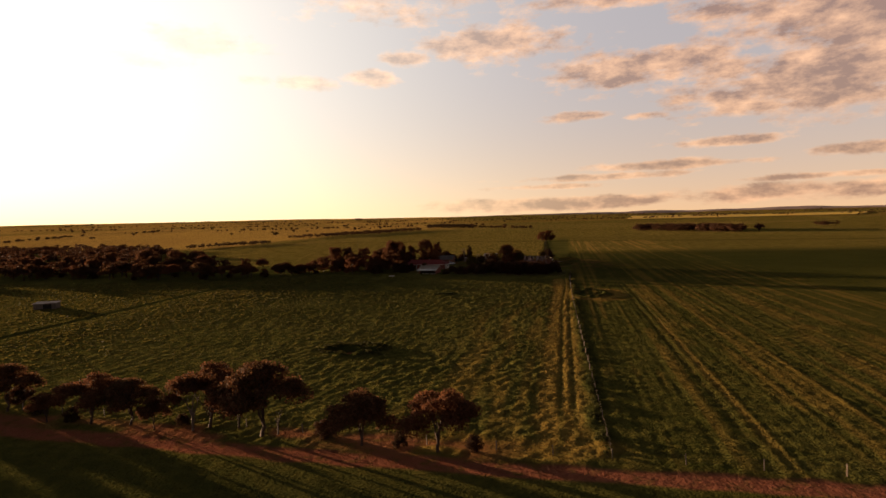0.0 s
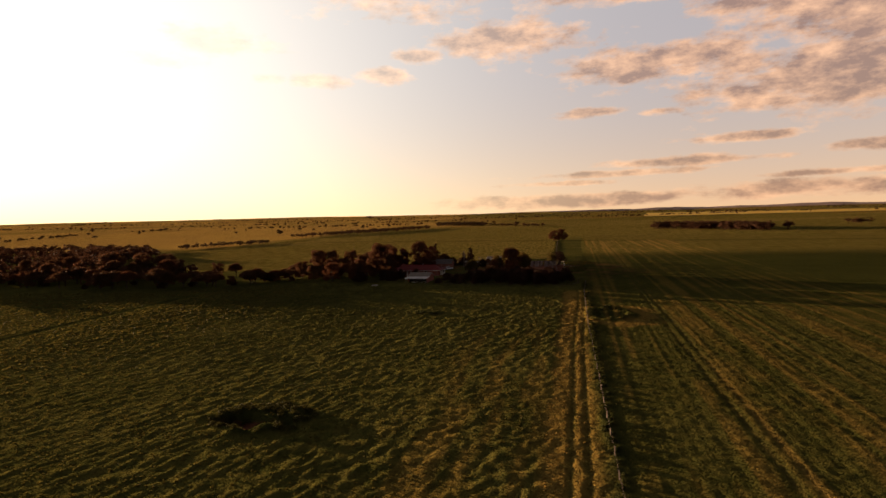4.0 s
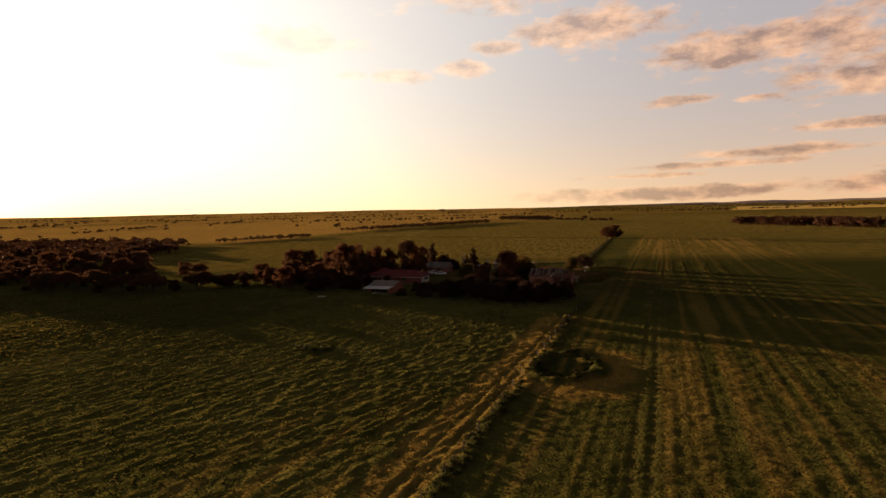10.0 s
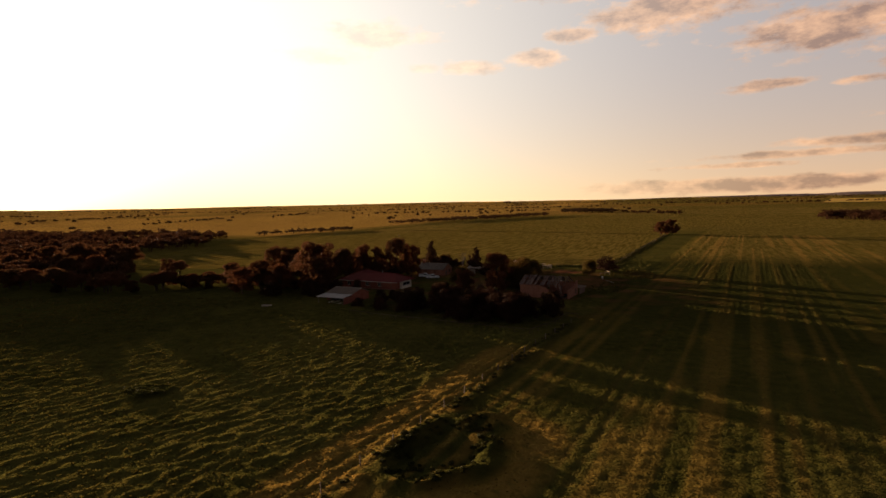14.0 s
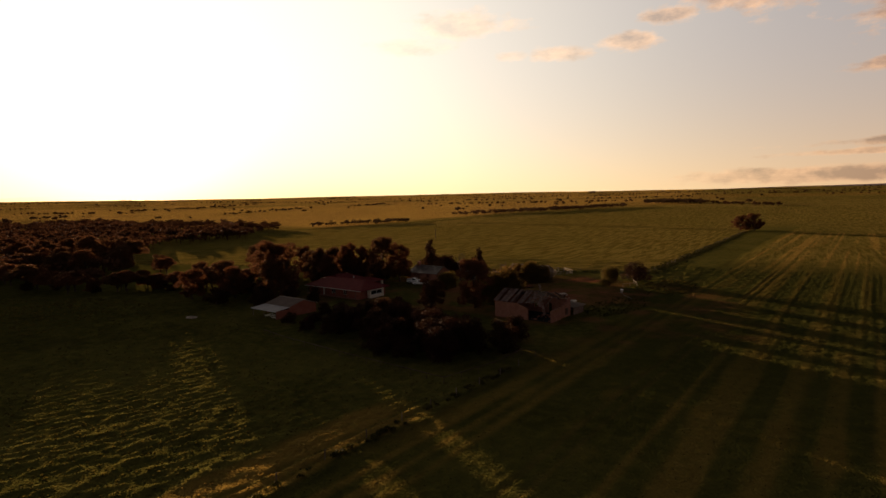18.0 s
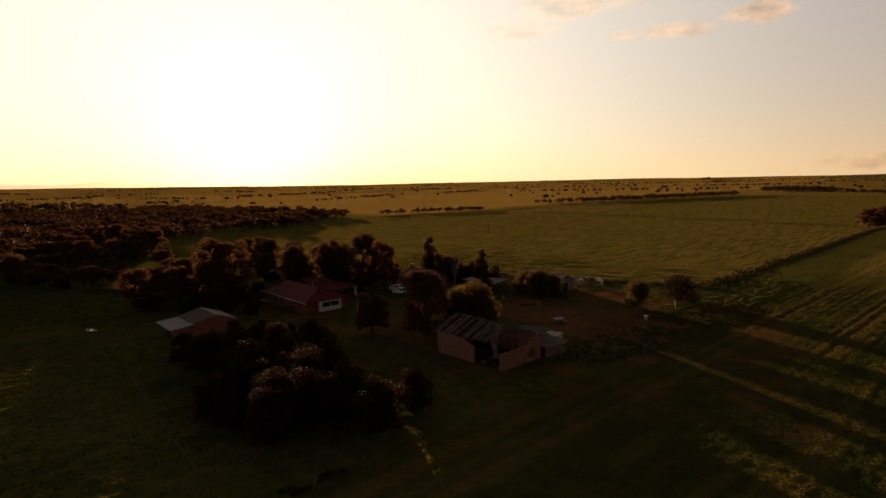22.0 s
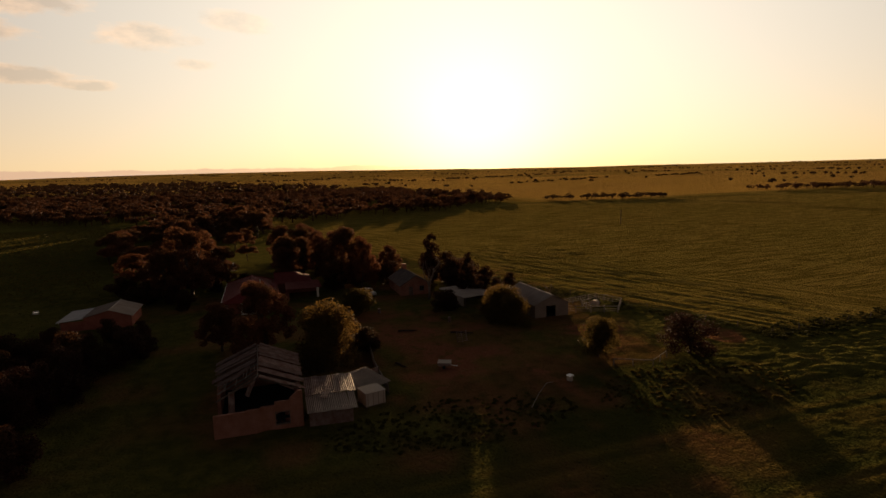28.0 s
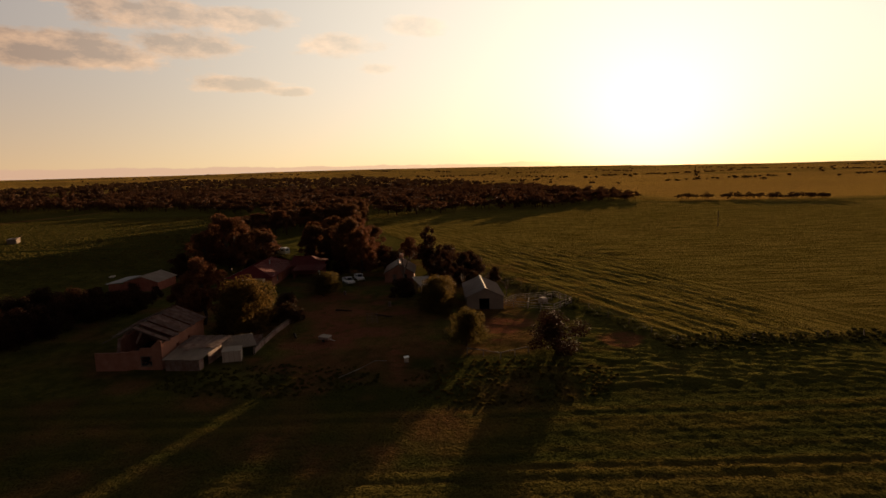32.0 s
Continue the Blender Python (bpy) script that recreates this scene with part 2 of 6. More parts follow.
def ground_material():
    m = Mat("grassland", 0.95)
    m.b.inputs["Specular IOR Level"].default_value = 0.0
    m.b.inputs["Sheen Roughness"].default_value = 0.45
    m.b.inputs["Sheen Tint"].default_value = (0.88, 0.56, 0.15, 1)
    at = m.n.new("ShaderNodeAttribute")
    at.attribute_name = "zone"
    s = m.n.new("ShaderNodeSeparateColor")
    m.l.new(at.outputs["Color"], s.inputs[0])
    dry, soil, lush_shade, far = s.outputs[0], s.outputs[1], s.outputs[2], at.outputs["Alpha"]
    g = m.mix(m.ramp(m.noise(0.05, 4, 0.6), 0.35, 0.65), (0.049, 0.051, 0.012), (0.088, 0.082, 0.021))
    g = m.mix(m.math("MULTIPLY", m.ramp(m.noise(0.5, 4, 0.6), 0.4, 0.7), 0.7), g, (0.130, 0.106, 0.026))
    cell = m.n.new("ShaderNodeTexVoronoi")
    cell.inputs["Scale"].default_value = 1.0
    m.l.new(m.pos((0.0016, 0.0024, 0.00001), 17), cell.inputs["Vector"])
    cs = m.n.new("ShaderNodeSeparateColor")
    m.l.new(cell.outputs["Color"], cs.inputs[0])
    paddock = m.mix(cs.outputs[0], (0.135, 0.112, 0.026), (0.225, 0.170, 0.046))
    paddock = m.mix(m.ramp(cs.outputs[1], 0.7, 0.8), paddock, (0.24, 0.15, 0.035))
    paddock = m.mix(m.math("MULTIPLY", m.ramp(m.noise(0.02, 4, 0.6, (1, 0.3, 1), 20), 0.4, 0.65), 0.4), paddock, (0.112, 0.112, 0.022))
    head = m.n.new("ShaderNodeAttribute")
    head.attribute_name = "headland"
    long_rows, end_rows = m.noise(0.5, 4, 0.6, (1, 0.10, 1), 5), m.noise(0.5, 4, 0.6, (1, 0.11, 1), -71)
    n3 = m.math("ADD", m.math("MULTIPLY", end_rows, head.outputs["Fac"]), m.math("MULTIPLY", long_rows, m.math("SUBTRACT", 1.0, head.outputs["Fac"])))
    rows = m.ramp(n3, 0.44, 0.54)
    paddock = m.mix(m.math("MULTIPLY", m.math("SUBTRACT", 1.0, rows), 0.75), paddock, (0.050, 0.050, 0.008))
    across = m.n.new("ShaderNodeSeparateXYZ")
    m.l.new(m.n.new("ShaderNodeNewGeometry").outputs["Position"], across.inputs[0])
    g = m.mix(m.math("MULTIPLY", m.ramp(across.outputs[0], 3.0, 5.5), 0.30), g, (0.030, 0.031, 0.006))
    g = m.mix(far, g, paddock)
    # gold-tinted sheen adds grass scatter and a painted haze glow to far ground
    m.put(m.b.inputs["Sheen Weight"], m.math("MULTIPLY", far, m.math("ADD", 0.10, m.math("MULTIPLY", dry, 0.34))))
    # rank growth and painted shade both darken the ground here
    g = m.mix(m.math("MULTIPLY", lush_shade, 0.85), g, (0.030, 0.034, 0.010))
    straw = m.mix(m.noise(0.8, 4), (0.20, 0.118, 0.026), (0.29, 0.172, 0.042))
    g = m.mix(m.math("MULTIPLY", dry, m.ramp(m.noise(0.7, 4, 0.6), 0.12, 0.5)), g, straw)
    tilled = m.ramp(m.noise(0.005, 3, 0.55, (1, 0.35, 1), 17), 0.46, 0.56)
    g = m.mix(m.math("MULTIPLY", m.math("MULTIPLY", tilled, dry), m.math("MULTIPLY", far, 0.55)), g, (0.150, 0.082, 0.028))
    red = m.mix(m.noise(0.6, 5, 0.65), (0.150, 0.050, 0.029), (0.255, 0.095, 0.054))
    g = m.mix(m.math("MULTIPLY", soil, m.ramp(m.noise(0.5, 4, 0.6), 0.2, 0.5)), g, red)
    m.color(g)
    n1 = m.noise(2.2, 4, 0.65)
    n2 = m.noise(0.35, 3, 0.6, (1, 0.5, 1), 22)
    hgt = m.math("ADD", m.math("MULTIPLY", n1, 0.30), m.math("MULTIPLY", n2, 0.7))
    m.bump(m.math("ADD", hgt, m.math("MULTIPLY", m.math("MULTIPLY", n3, far), 3.0)), 1.0, 0.8)
    # upright blades: the surface faces many ways at once
    spray = m.n.new("ShaderNodeTexNoise")
    spray.inputs["Scale"].default_value, spray.inputs["Detail"].default_value = 5.0, 1.0
    m.l.new(m.pos(), spray.inputs["Vector"])

    def vec(op, a, b):
        n = m.n.new("ShaderNodeVectorMath")
        n.operation = op
        for k, v in ((0, a), (1, b)):
            if isinstance(v, tuple):
                n.inputs[k].default_value = v
            elif v is not None:
                m.l.new(v, n.inputs[k])
        return n

    tip = vec("SUBTRACT", spray.outputs["Color"], (0.5, 0.5, 0.5))
    amount = m.math("MULTIPLY", m.math("SUBTRACT", 1.0, soil), m.math("ADD", m.math("MULTIPLY", far, 3.8), 1.7))
    size = vec("SCALE", tip.outputs[0], None)
    m.l.new(amount, size.inputs["Scale"])
    bumped = m.b.inputs["Normal"].links[0].from_socket
    total = vec("NORMALIZE", vec("ADD", bumped, size.outputs[0]).outputs[0], None)
    m.l.new(total.outputs[0], m.b.inputs["Normal"])
    return m.m


M_GROUND = ground_material()
M_LEAF = leafy("gum_leaves", (0.046, 0.031, 0.014), (0.150, 0.068, 0.034), 0.45)
M_LEAF_FAR = leafy("far_leaves", (0.034, 0.022, 0.012), (0.080, 0.041, 0.022), 0.35)
M_LEAF_DARK = leafy("dark_leaves", (0.024, 0.016, 0.008), (0.060, 0.031, 0.017), 0.35)
M_LEAF_RUST = leafy("rusty_leaves", (0.020, 0.011, 0.007), (0.044, 0.021, 0.013), 0.25)
M_LEAF_GOLD = leafy("pepper_leaves", (0.05, 0.040, 0.010), (0.11, 0.075, 0.022), 0.5)
M_GRASS = leafy("grass_blades", (0.042, 0.043, 0.009), (0.095, 0.082, 0.020), 0.4)
M_CROP = leafy("crop_blades", (0.028, 0.031, 0.007), (0.062, 0.056, 0.014), 0.35)
M_STRAW = leafy("straw_blades", (0.17, 0.115, 0.025), (0.30, 0.20, 0.05), 0.3)
M_WEED = leafy("weed_leaves", (0.024, 0.030, 0.008), (0.062, 0.062, 0.018), 0.3)
M_BARK = plain("bark", (0.035, 0.020, 0.014), (0.085, 0.055, 0.040), 0.9, 0, 3.0, 0.6, 0.03, (1, 1, 0.25))
M_DEAD = plain("bleached_wood", (0.15, 0.12, 0.10), (0.30, 0.25, 0.21), 0.85, 0, 3.0, 0.5, 0.02, (1, 1, 0.25))
M_IRON = plain("rusty_iron", (0.29, 0.21, 0.18), (0.115, 0.045, 0.028), 0.7, 0.0, 1.3, 0.2, 0.02, (1, 1, 1), 0.5)
M_ZINC = plain("grey_iron", (0.20, 0.150, 0.115), (0.27, 0.205, 0.160), 0.75, 0.0, 0.6, 0.1, 0.01, (1, 1, 1), 0.15)
M_GALV = plain("galvanised_roof", (0.20, 0.155, 0.13), (0.30, 0.24, 0.20), 0.42, 0.8, 0.8, 0.1, 0.01, (1, 1, 1), 0.2)
M_PALE = plain("pale_sheet", (0.36, 0.29, 0.235), (0.46, 0.385, 0.315), 0.75, 0.0, 0.5, 0.1, 0.01, (1, 1, 1), 0.1)
M_BRIGHT = plain("bright_sheet", (0.54, 0.51, 0.48), (0.64, 0.61, 0.57), 0.6, 0.0, 0.5, 0.1, 0.01, (1, 1, 1), 0.1)
M_REDROOF = plain("red_roof", (0.135, 0.018, 0.018), (0.20, 0.030, 0.027), 0.9, 0.0, 0.7, 0.15, 0.01, (1, 1, 1), 0.2)
M_BRICK = plain("red_brick", (0.25, 0.072, 0.045), (0.34, 0.118, 0.078), 0.9, 0, 1.2, 0.5, 0.02)
M_STONE = plain("pink_stone", (0.23, 0.090, 0.056), (0.33, 0.152, 0.104), 0.92, 0, 0.9, 0.7, 0.05)
M_CREAM = plain("cream_paint", (0.60, 0.53, 0.43), (0.72, 0.65, 0.54), 0.7, 0, 0.8, 0.2, 0.01)
M_WHITE = plain("white_paint", (0.72, 0.71, 0.69), (0.82, 0.81, 0.79), 0.5, 0, 0.8, 0.1, 0.01)
M_WIRE = plain("rusty_wire", (0.05, 0.035, 0.028), (0.09, 0.06, 0.045), 0.8, 0, 4.0, 0)
M_TIMBER = plain("weathered_timber", (0.09, 0.065, 0.05), (0.19, 0.145, 0.115), 0.9, 0, 2.0, 0.5, 0.02, (1, 1, 0.3))
# near-black surface that puts interior shade into the colour
M_INNER_SHADE = plain("dark_void", (0.015, 0.013, 0.012), (0.03, 0.026, 0.022), 0.9, 0, 1.0, 0.1)
M_TYRE = plain("tyre_rubber", (0.018, 0.018, 0.018), (0.03, 0.03, 0.03), 0.85, 0, 4.0, 0.2)
M_STEEL = plain("galvanised_steel", (0.42, 0.42, 0.42), (0.55, 0.55, 0.54), 0.35, 0.8, 2.0, 0.1, 0.005)
M_GLASS = Mat("window_glass", 0.08).color((0.02, 0.022, 0.025)).m


# ---- mesh helpers ----
class MB:
    """Collects vertices and faces of one mesh."""

    def __init__(self):
        self.v, self.f = [], []

    def add(self, verts, faces):
        k = len(self.v)
        self.v += [tuple(p) for p in verts]
        self.f += [tuple(i + k for i in q) for q in faces]
        return self

    def box(self, c, s, turn=0.0, tilt=None):
        """A box at centre c of size s, turned about z."""
        m = tilt if tilt is not None else Matrix.Rotation(radians(turn), 3, "Z")
        p = [Vector(c) + m @ Vector((sx * s[0] / 2, sy * s[1] / 2, sz * s[2] / 2)) for sz in (-1, 1) for sx, sy in ((-1, -1), (1, -1), (1, 1), (-1, 1))]
        return self.add(p, [(3, 2, 1, 0), (4, 5, 6, 7), (0, 1, 5, 4), (1, 2, 6, 5), (2, 3, 7, 6), (3, 0, 4, 7)])

    def beam(self, a, b, w, h=None):
        """A straight bar from a to b."""
        a, b = Vector(a), Vector(b)
        m = (b - a).to_track_quat("Z", "Y").to_matrix()
        return self.box((a + b) / 2, (w, h or w, (b - a).length), 0, m)

    def tube(self, pts, radii, n=6, cap=True):
        rings = []
        for i, p in enumerate(pts):
            p = Vector(p)
            d = (Vector(pts[min(i + 1, len(pts) - 1)]) - Vector(pts[max(i - 1, 0)])).normalized()
            q = d.to_track_quat("Z", "Y").to_matrix()
            rings += [p + q @ Vector((math.cos(6.2832 * j / n) * radii[i], math.sin(6.2832 * j / n) * radii[i], 0)) for j in range(n)]
        f = [(i * n + j, i * n + (j + 1) % n, (i + 1) * n + (j + 1) % n, (i + 1) * n + j) for i in range(len(pts) - 1) for j in range(n)]
        if cap:
            f += [tuple(range(n - 1, -1, -1)), tuple(range((len(pts) - 1) * n, len(pts) * n))]
        return self.add(rings, f)

    def prism(self, poly, offset):
        """A flat polygon given thickness along offset."""
        n, o = len(poly), Vector(offset)
        a = [Vector(p) for p in poly]
        f = [tuple(range(n - 1, -1, -1)), tuple(range(n, 2 * n))] + [(i, (i + 1) % n, n + (i + 1) % n, n + i) for i in range(n)]
        return self.add(a + [p + o for p in a], f)

    def mesh(self, name, mat, smooth=False):
        me = bpy.data.meshes.new(name)
        me.from_pydata([tuple(p) for p in self.v], [], self.f)
        me.materials.append(mat)
        if smooth:
            me.polygons.foreach_set("use_smooth", [True] * len(me.polygons))
        bm = bmesh.new()
        bm.from_mesh(me)
        bmesh.ops.recalc_face_normals(bm, faces=bm.faces)
        bm.to_mesh(me)
        bm.free()
        return me


def raw_mesh(name, verts, faces, mat, smooth=False):
    """A mesh from arrays, with quads."""
    me = bpy.data.meshes.new(name)
    verts, faces = np.asarray(verts, np.float32), np.asarray(faces, np.int32)
    n = faces.shape[1]
    me.vertices.add(len(verts))
    me.vertices.foreach_set("co", verts.ravel())
    me.loops.add(faces.size)
    me.loops.foreach_set("vertex_index", faces.ravel())
    me.polygons.add(len(faces))
    me.polygons.foreach_set("loop_start", np.arange(0, faces.size, n, dtype=np.int32))
    if smooth:
        me.polygons.foreach_set("use_smooth", np.ones(len(faces), bool))
    me.materials.append(mat)
    me.update(calc_edges=True)
    return me


def thing(name, label, category, m=None, group="", kind=""):
    ob = new(name)
    ob.empty_display_size = 0.3
    if m is not None:
        ob.matrix_basis = m
    return tagged(ob, label, category, group, kind)


def part(name, data, parent, label="", mat=None, smooth=False):
    if isinstance(data, MB):
        data = data.mesh(name, mat, smooth)
    ob = new(name, data)
    ob.parent = parent
    return tagged(ob, label) if label else ob


# ---- ground ----
def vnoise(x, y, seed=0):
    """Smooth value noise from 0 to 1 on arrays."""
    x, y = np.asarray(x, float), np.asarray(y, float)
    ix, iy = np.floor(x).astype(np.int64), np.floor(y).astype(np.int64)
    fx, fy = x - ix, y - iy
    fx, fy = fx * fx * (3 - 2 * fx), fy * fy * (3 - 2 * fy)

    def hsh(i, j):
        h = (i * 374761393 + j * 668265263 + seed * 974634777) & 0xFFFFFFFF
        h = ((h ^ (h >> 13)) * 1274126177) & 0xFFFFFFFF
        return ((h ^ (h >> 16)) & 0xFFFF) / 65535.0

    a, b, c, d = hsh(ix, iy), hsh(ix + 1, iy), hsh(ix, iy + 1), hsh(ix + 1, iy + 1)
    return (a * (1 - fx) + b * fx) * (1 - fy) + (c * (1 - fx) + d * fx) * fy


def rise(x, y):
    """The land climbs gently towards the skyline."""
    x, y = np.asarray(x, float), np.asarray(y, float)
    r = np.hypot(x + 30, y - 280)
    az = np.degrees(np.arctan2(y - 280, x + 30)) % 360
    top = np.interp(az, [0, 60, 79, 92, 110, 124, 141, 150, 165, 178, 195, 217, 260, 360], [30, 26, 34, 44, 56, 66, 70, 72, 84, 86, 74, 44, 36, 30])
    f = np.clip((r - 450) / 4100, 0, 1.1)
    hill = 8 * (vnoise(x / 420, y / 420, 5) - 0.5) * np.clip((r - 1500) / 1500, 0, 1)
    return top * f ** 1.6 + hill


def step(v, a, b):
    t = np.clip((np.asarray(v, float) - a) / (b - a), 0, 1)
    return t * t * (3 - 2 * t)


def blob(x, y, cx, cy, rx, ry, soft=0.4, wob=0.25, seed=3):
    d = np.hypot((x - cx) / rx, (y - cy) / ry) + wob * (vnoise(x / 3.1, y / 3.1, seed) - 0.5) * 2
    return 1 - step(d, 1 - soft / 2, 1 + soft / 2)


def band(v, lo, hi, soft):
    return step(v, lo - soft, lo + soft) * (1 - step(v, hi - soft, hi + soft))


def road_mid(x):
    return 57.4 + 0.9 * step(-np.asarray(x, float), 20, 80) + 0.4 * np.sin(np.asarray(x, float) / 23)


def north_field(x, y):
    """The drilled field behind the homestead: 0 to 1."""
    return step(y - (357 + 20.5 * np.clip((x + 70) / 58, -6, 1)), 0, 5) * (1 - step(x + 12 + 0.027 * (y - 378), -2, 2))


def drain(x, y):
    """Distance from the shallow drain that crosses the pasture."""
    return (-0.0596 * (y - 109.5) - 0.9982 * (x + 140.2))


def headland(x, y):
    """Rows drilled along the field's near edge: 0 to 1."""
    return 1 - step(y - (357 + 20.5 * np.clip((x + 70) / 58, -6, 1)) + 8 * vnoise(x / 30, y / 30, 55), 44, 56)


def zones(x, y):
    """Dry straw, bare red soil, rank growth and far paddocks, with some painted light and shade: 0 to 1 each."""
    wob = 1.6 * (vnoise(x / 4, y / 4, 11) - 0.5)
    near = band(y, 60, 238, 4)
    lane = 1.2 + 0.9 * np.clip((y - 160) / 50, 0, 1)
    dry = 0.66 * band(x + wob, -4.2, lane + 1.2, 0.9) * near * (1 - 0.5 * band(x - lane + 0.3 * wob, -0.35, 0.35, 0.25) - 0.6 * band(x - lane + 1.9 + 0.3 * wob, -0.3, 0.3, 0.25))
    dry = np.maximum(dry, 0.45 * band(x + wob * 2, -22, -4, 5) * band(y, 62, 170, 12) * step(vnoise(x / 1.6, y / 14, 12), 0.35, 0.75))
    dry = np.maximum(dry, 0.42 * band(x, 5, 90, 2) * step(vnoise(x / 1.3, y / 90, 58) + 0.35 * vnoise(x / 5, y / 6, 13), 0.62, 1.0) * band(y, 62, 600, 10))
    dry = np.maximum(dry, 0.75 * (blob(x, y, 10.6, 192, 11, 14, 0.5, 0.3, 33) - blob(x, y, 8.5, 194, 7, 10.5, 0.3, 0.2, 34)).clip(0, 1))
    dry = np.maximum(dry, 0.6 * blob(x, y, -9, 63, 13, 3.5, 0.8, 0.5, 31))
    soil = band(y - road_mid(x) + 0.5 * wob, -1.7, 1.7, 0.45) * band(x, -400, 200, 30)
    soil = np.maximum(soil, 0.8 * band(y + wob * 1.2, 58, 64, 1.2) * band(x, -110, -8, 6) * step(vnoise(x / 5, y / 3, 17), 0.25, 0.6))
    bare = 0.35 + 0.65 * step(vnoise(x / 4.5, y / 4.5, 25), 0.3, 0.65)
    soil = np.maximum(soil, 0.9 * bare * blob(x, y, -24, 329, 21, 13, 0.9, 0.5, 21))
    soil = np.maximum(soil, 0.8 * bare * blob(x, y, -44, 316, 14, 9, 0.9, 0.5, 22))
    soil = np.maximum(soil, 0.8 * bare * blob(x, y, -26, 352, 11, 6, 0.9, 0.5, 23))
    soil = np.maximum(soil, 0.45 * step(vnoise(x / 6, y / 6, 27), 0.3, 0.8) * blob(x, y, -45, 318, 60, 45, 0.8, 0.3, 28))
    soil = np.maximum(soil, 0.7 * blob(x, y, -15, 370, 4, 3, 0.5, 0.3, 24))
    soil = np.maximum(soil, 0.8 * blob(x, y, -46, 105, 3.5, 1.8, 0.5, 0.3, 24))
    for cx in (21.0, 23.1, 48.4, 50.5):
        line = cx + np.clip((y - 250) / 280, 0, 1) * 4.6
        soil = np.maximum(soil, (0.09 if cx < 30 else 0.05) * band(x, line - 0.3, line + 0.3, 0.3) * band(y, 70, 560, 12))
    lush_shade = np.maximum(blob(x, y, -44, 107, 8, 5.5), 0.7 * blob(x, y, 8.5, 194, 6.2, 9.5))
    lush_shade = np.maximum(lush_shade, 0.8 * blob(x, y, 0, 335, 13, 26, 0.8, 0.4))
    lush_shade = np.maximum(lush_shade, 0.9 * band(x + wob, 3.2, 5.2, 0.6) * band(y, 62, 262, 4))
    lush_shade = np.maximum(lush_shade, 0.7 * blob(x, y, -41.7, 191, 4.5, 3))
    # ground south of the road is darker
    lush_shade = np.maximum(lush_shade, 0.6 * (1 - step(y, 50, 57)))
    lush_shade = np.maximum(lush_shade, 0.9 * band(drain(x, y) + 0.5 * wob, -1.9, 1.9, 0.5) * band(y, 60, 216, 4))
    # darker floor under the garden shrubs
    lush_shade = np.maximum(lush_shade, 0.75 * blob(x, y, -29, 265, 25, 13, 0.6, 0.3, 29))
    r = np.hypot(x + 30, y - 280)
    # darker patch on the pasture west of the homestead
    lush_shade = np.maximum(lush_shade, 0.5 * blob(x, y, -150, 215, 75, 45, 0.6, 0.3, 36))
    # crop beside the homestead darkened like rank growth, painting in the trees' shade
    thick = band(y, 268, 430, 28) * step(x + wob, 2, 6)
    lush_shade = np.maximum(lush_shade, 0.75 * thick)
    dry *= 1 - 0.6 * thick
    far = step(r, 320, 520)
    far = np.maximum(far, north_field(x, y))
    # paddock colour starts nearer here, brightening the crop past the homestead's shadow
    far = np.maximum(far, 0.6 * step(y + 2 * wob, 385, 450) * step(x, 3, 9))
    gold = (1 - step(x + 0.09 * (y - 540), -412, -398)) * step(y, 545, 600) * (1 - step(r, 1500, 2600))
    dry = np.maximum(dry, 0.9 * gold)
    # sunward straw past 900 m also puts sunlit haze into the colour
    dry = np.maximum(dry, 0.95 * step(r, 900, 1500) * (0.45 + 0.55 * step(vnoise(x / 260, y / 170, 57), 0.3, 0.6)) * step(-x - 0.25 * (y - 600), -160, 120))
    # banks between the fields
    lush_shade = np.maximum(lush_shade, 0.9 * band(x + 12 + 0.027 * (y - 378) + wob, -2.2, 2.2, 1.0) * band(y, 376, 612, 3))
    edge = y - np.interp(x, [-330, -130, -18, 120, 420, 900], [690, 645, 612, 575, 500, 400])
    lush_shade = np.maximum(lush_shade, 0.9 * band(edge, -7, 7, 5) * band(x, -380, 900, 5))
    track = x + 405 - 0.11 * (y - 530)
    lush_shade = np.maximum(lush_shade, 0.8 * band(track, -7, 7, 5) * band(y, 520, 800, 8))
    return dry, soil, lush_shade, far


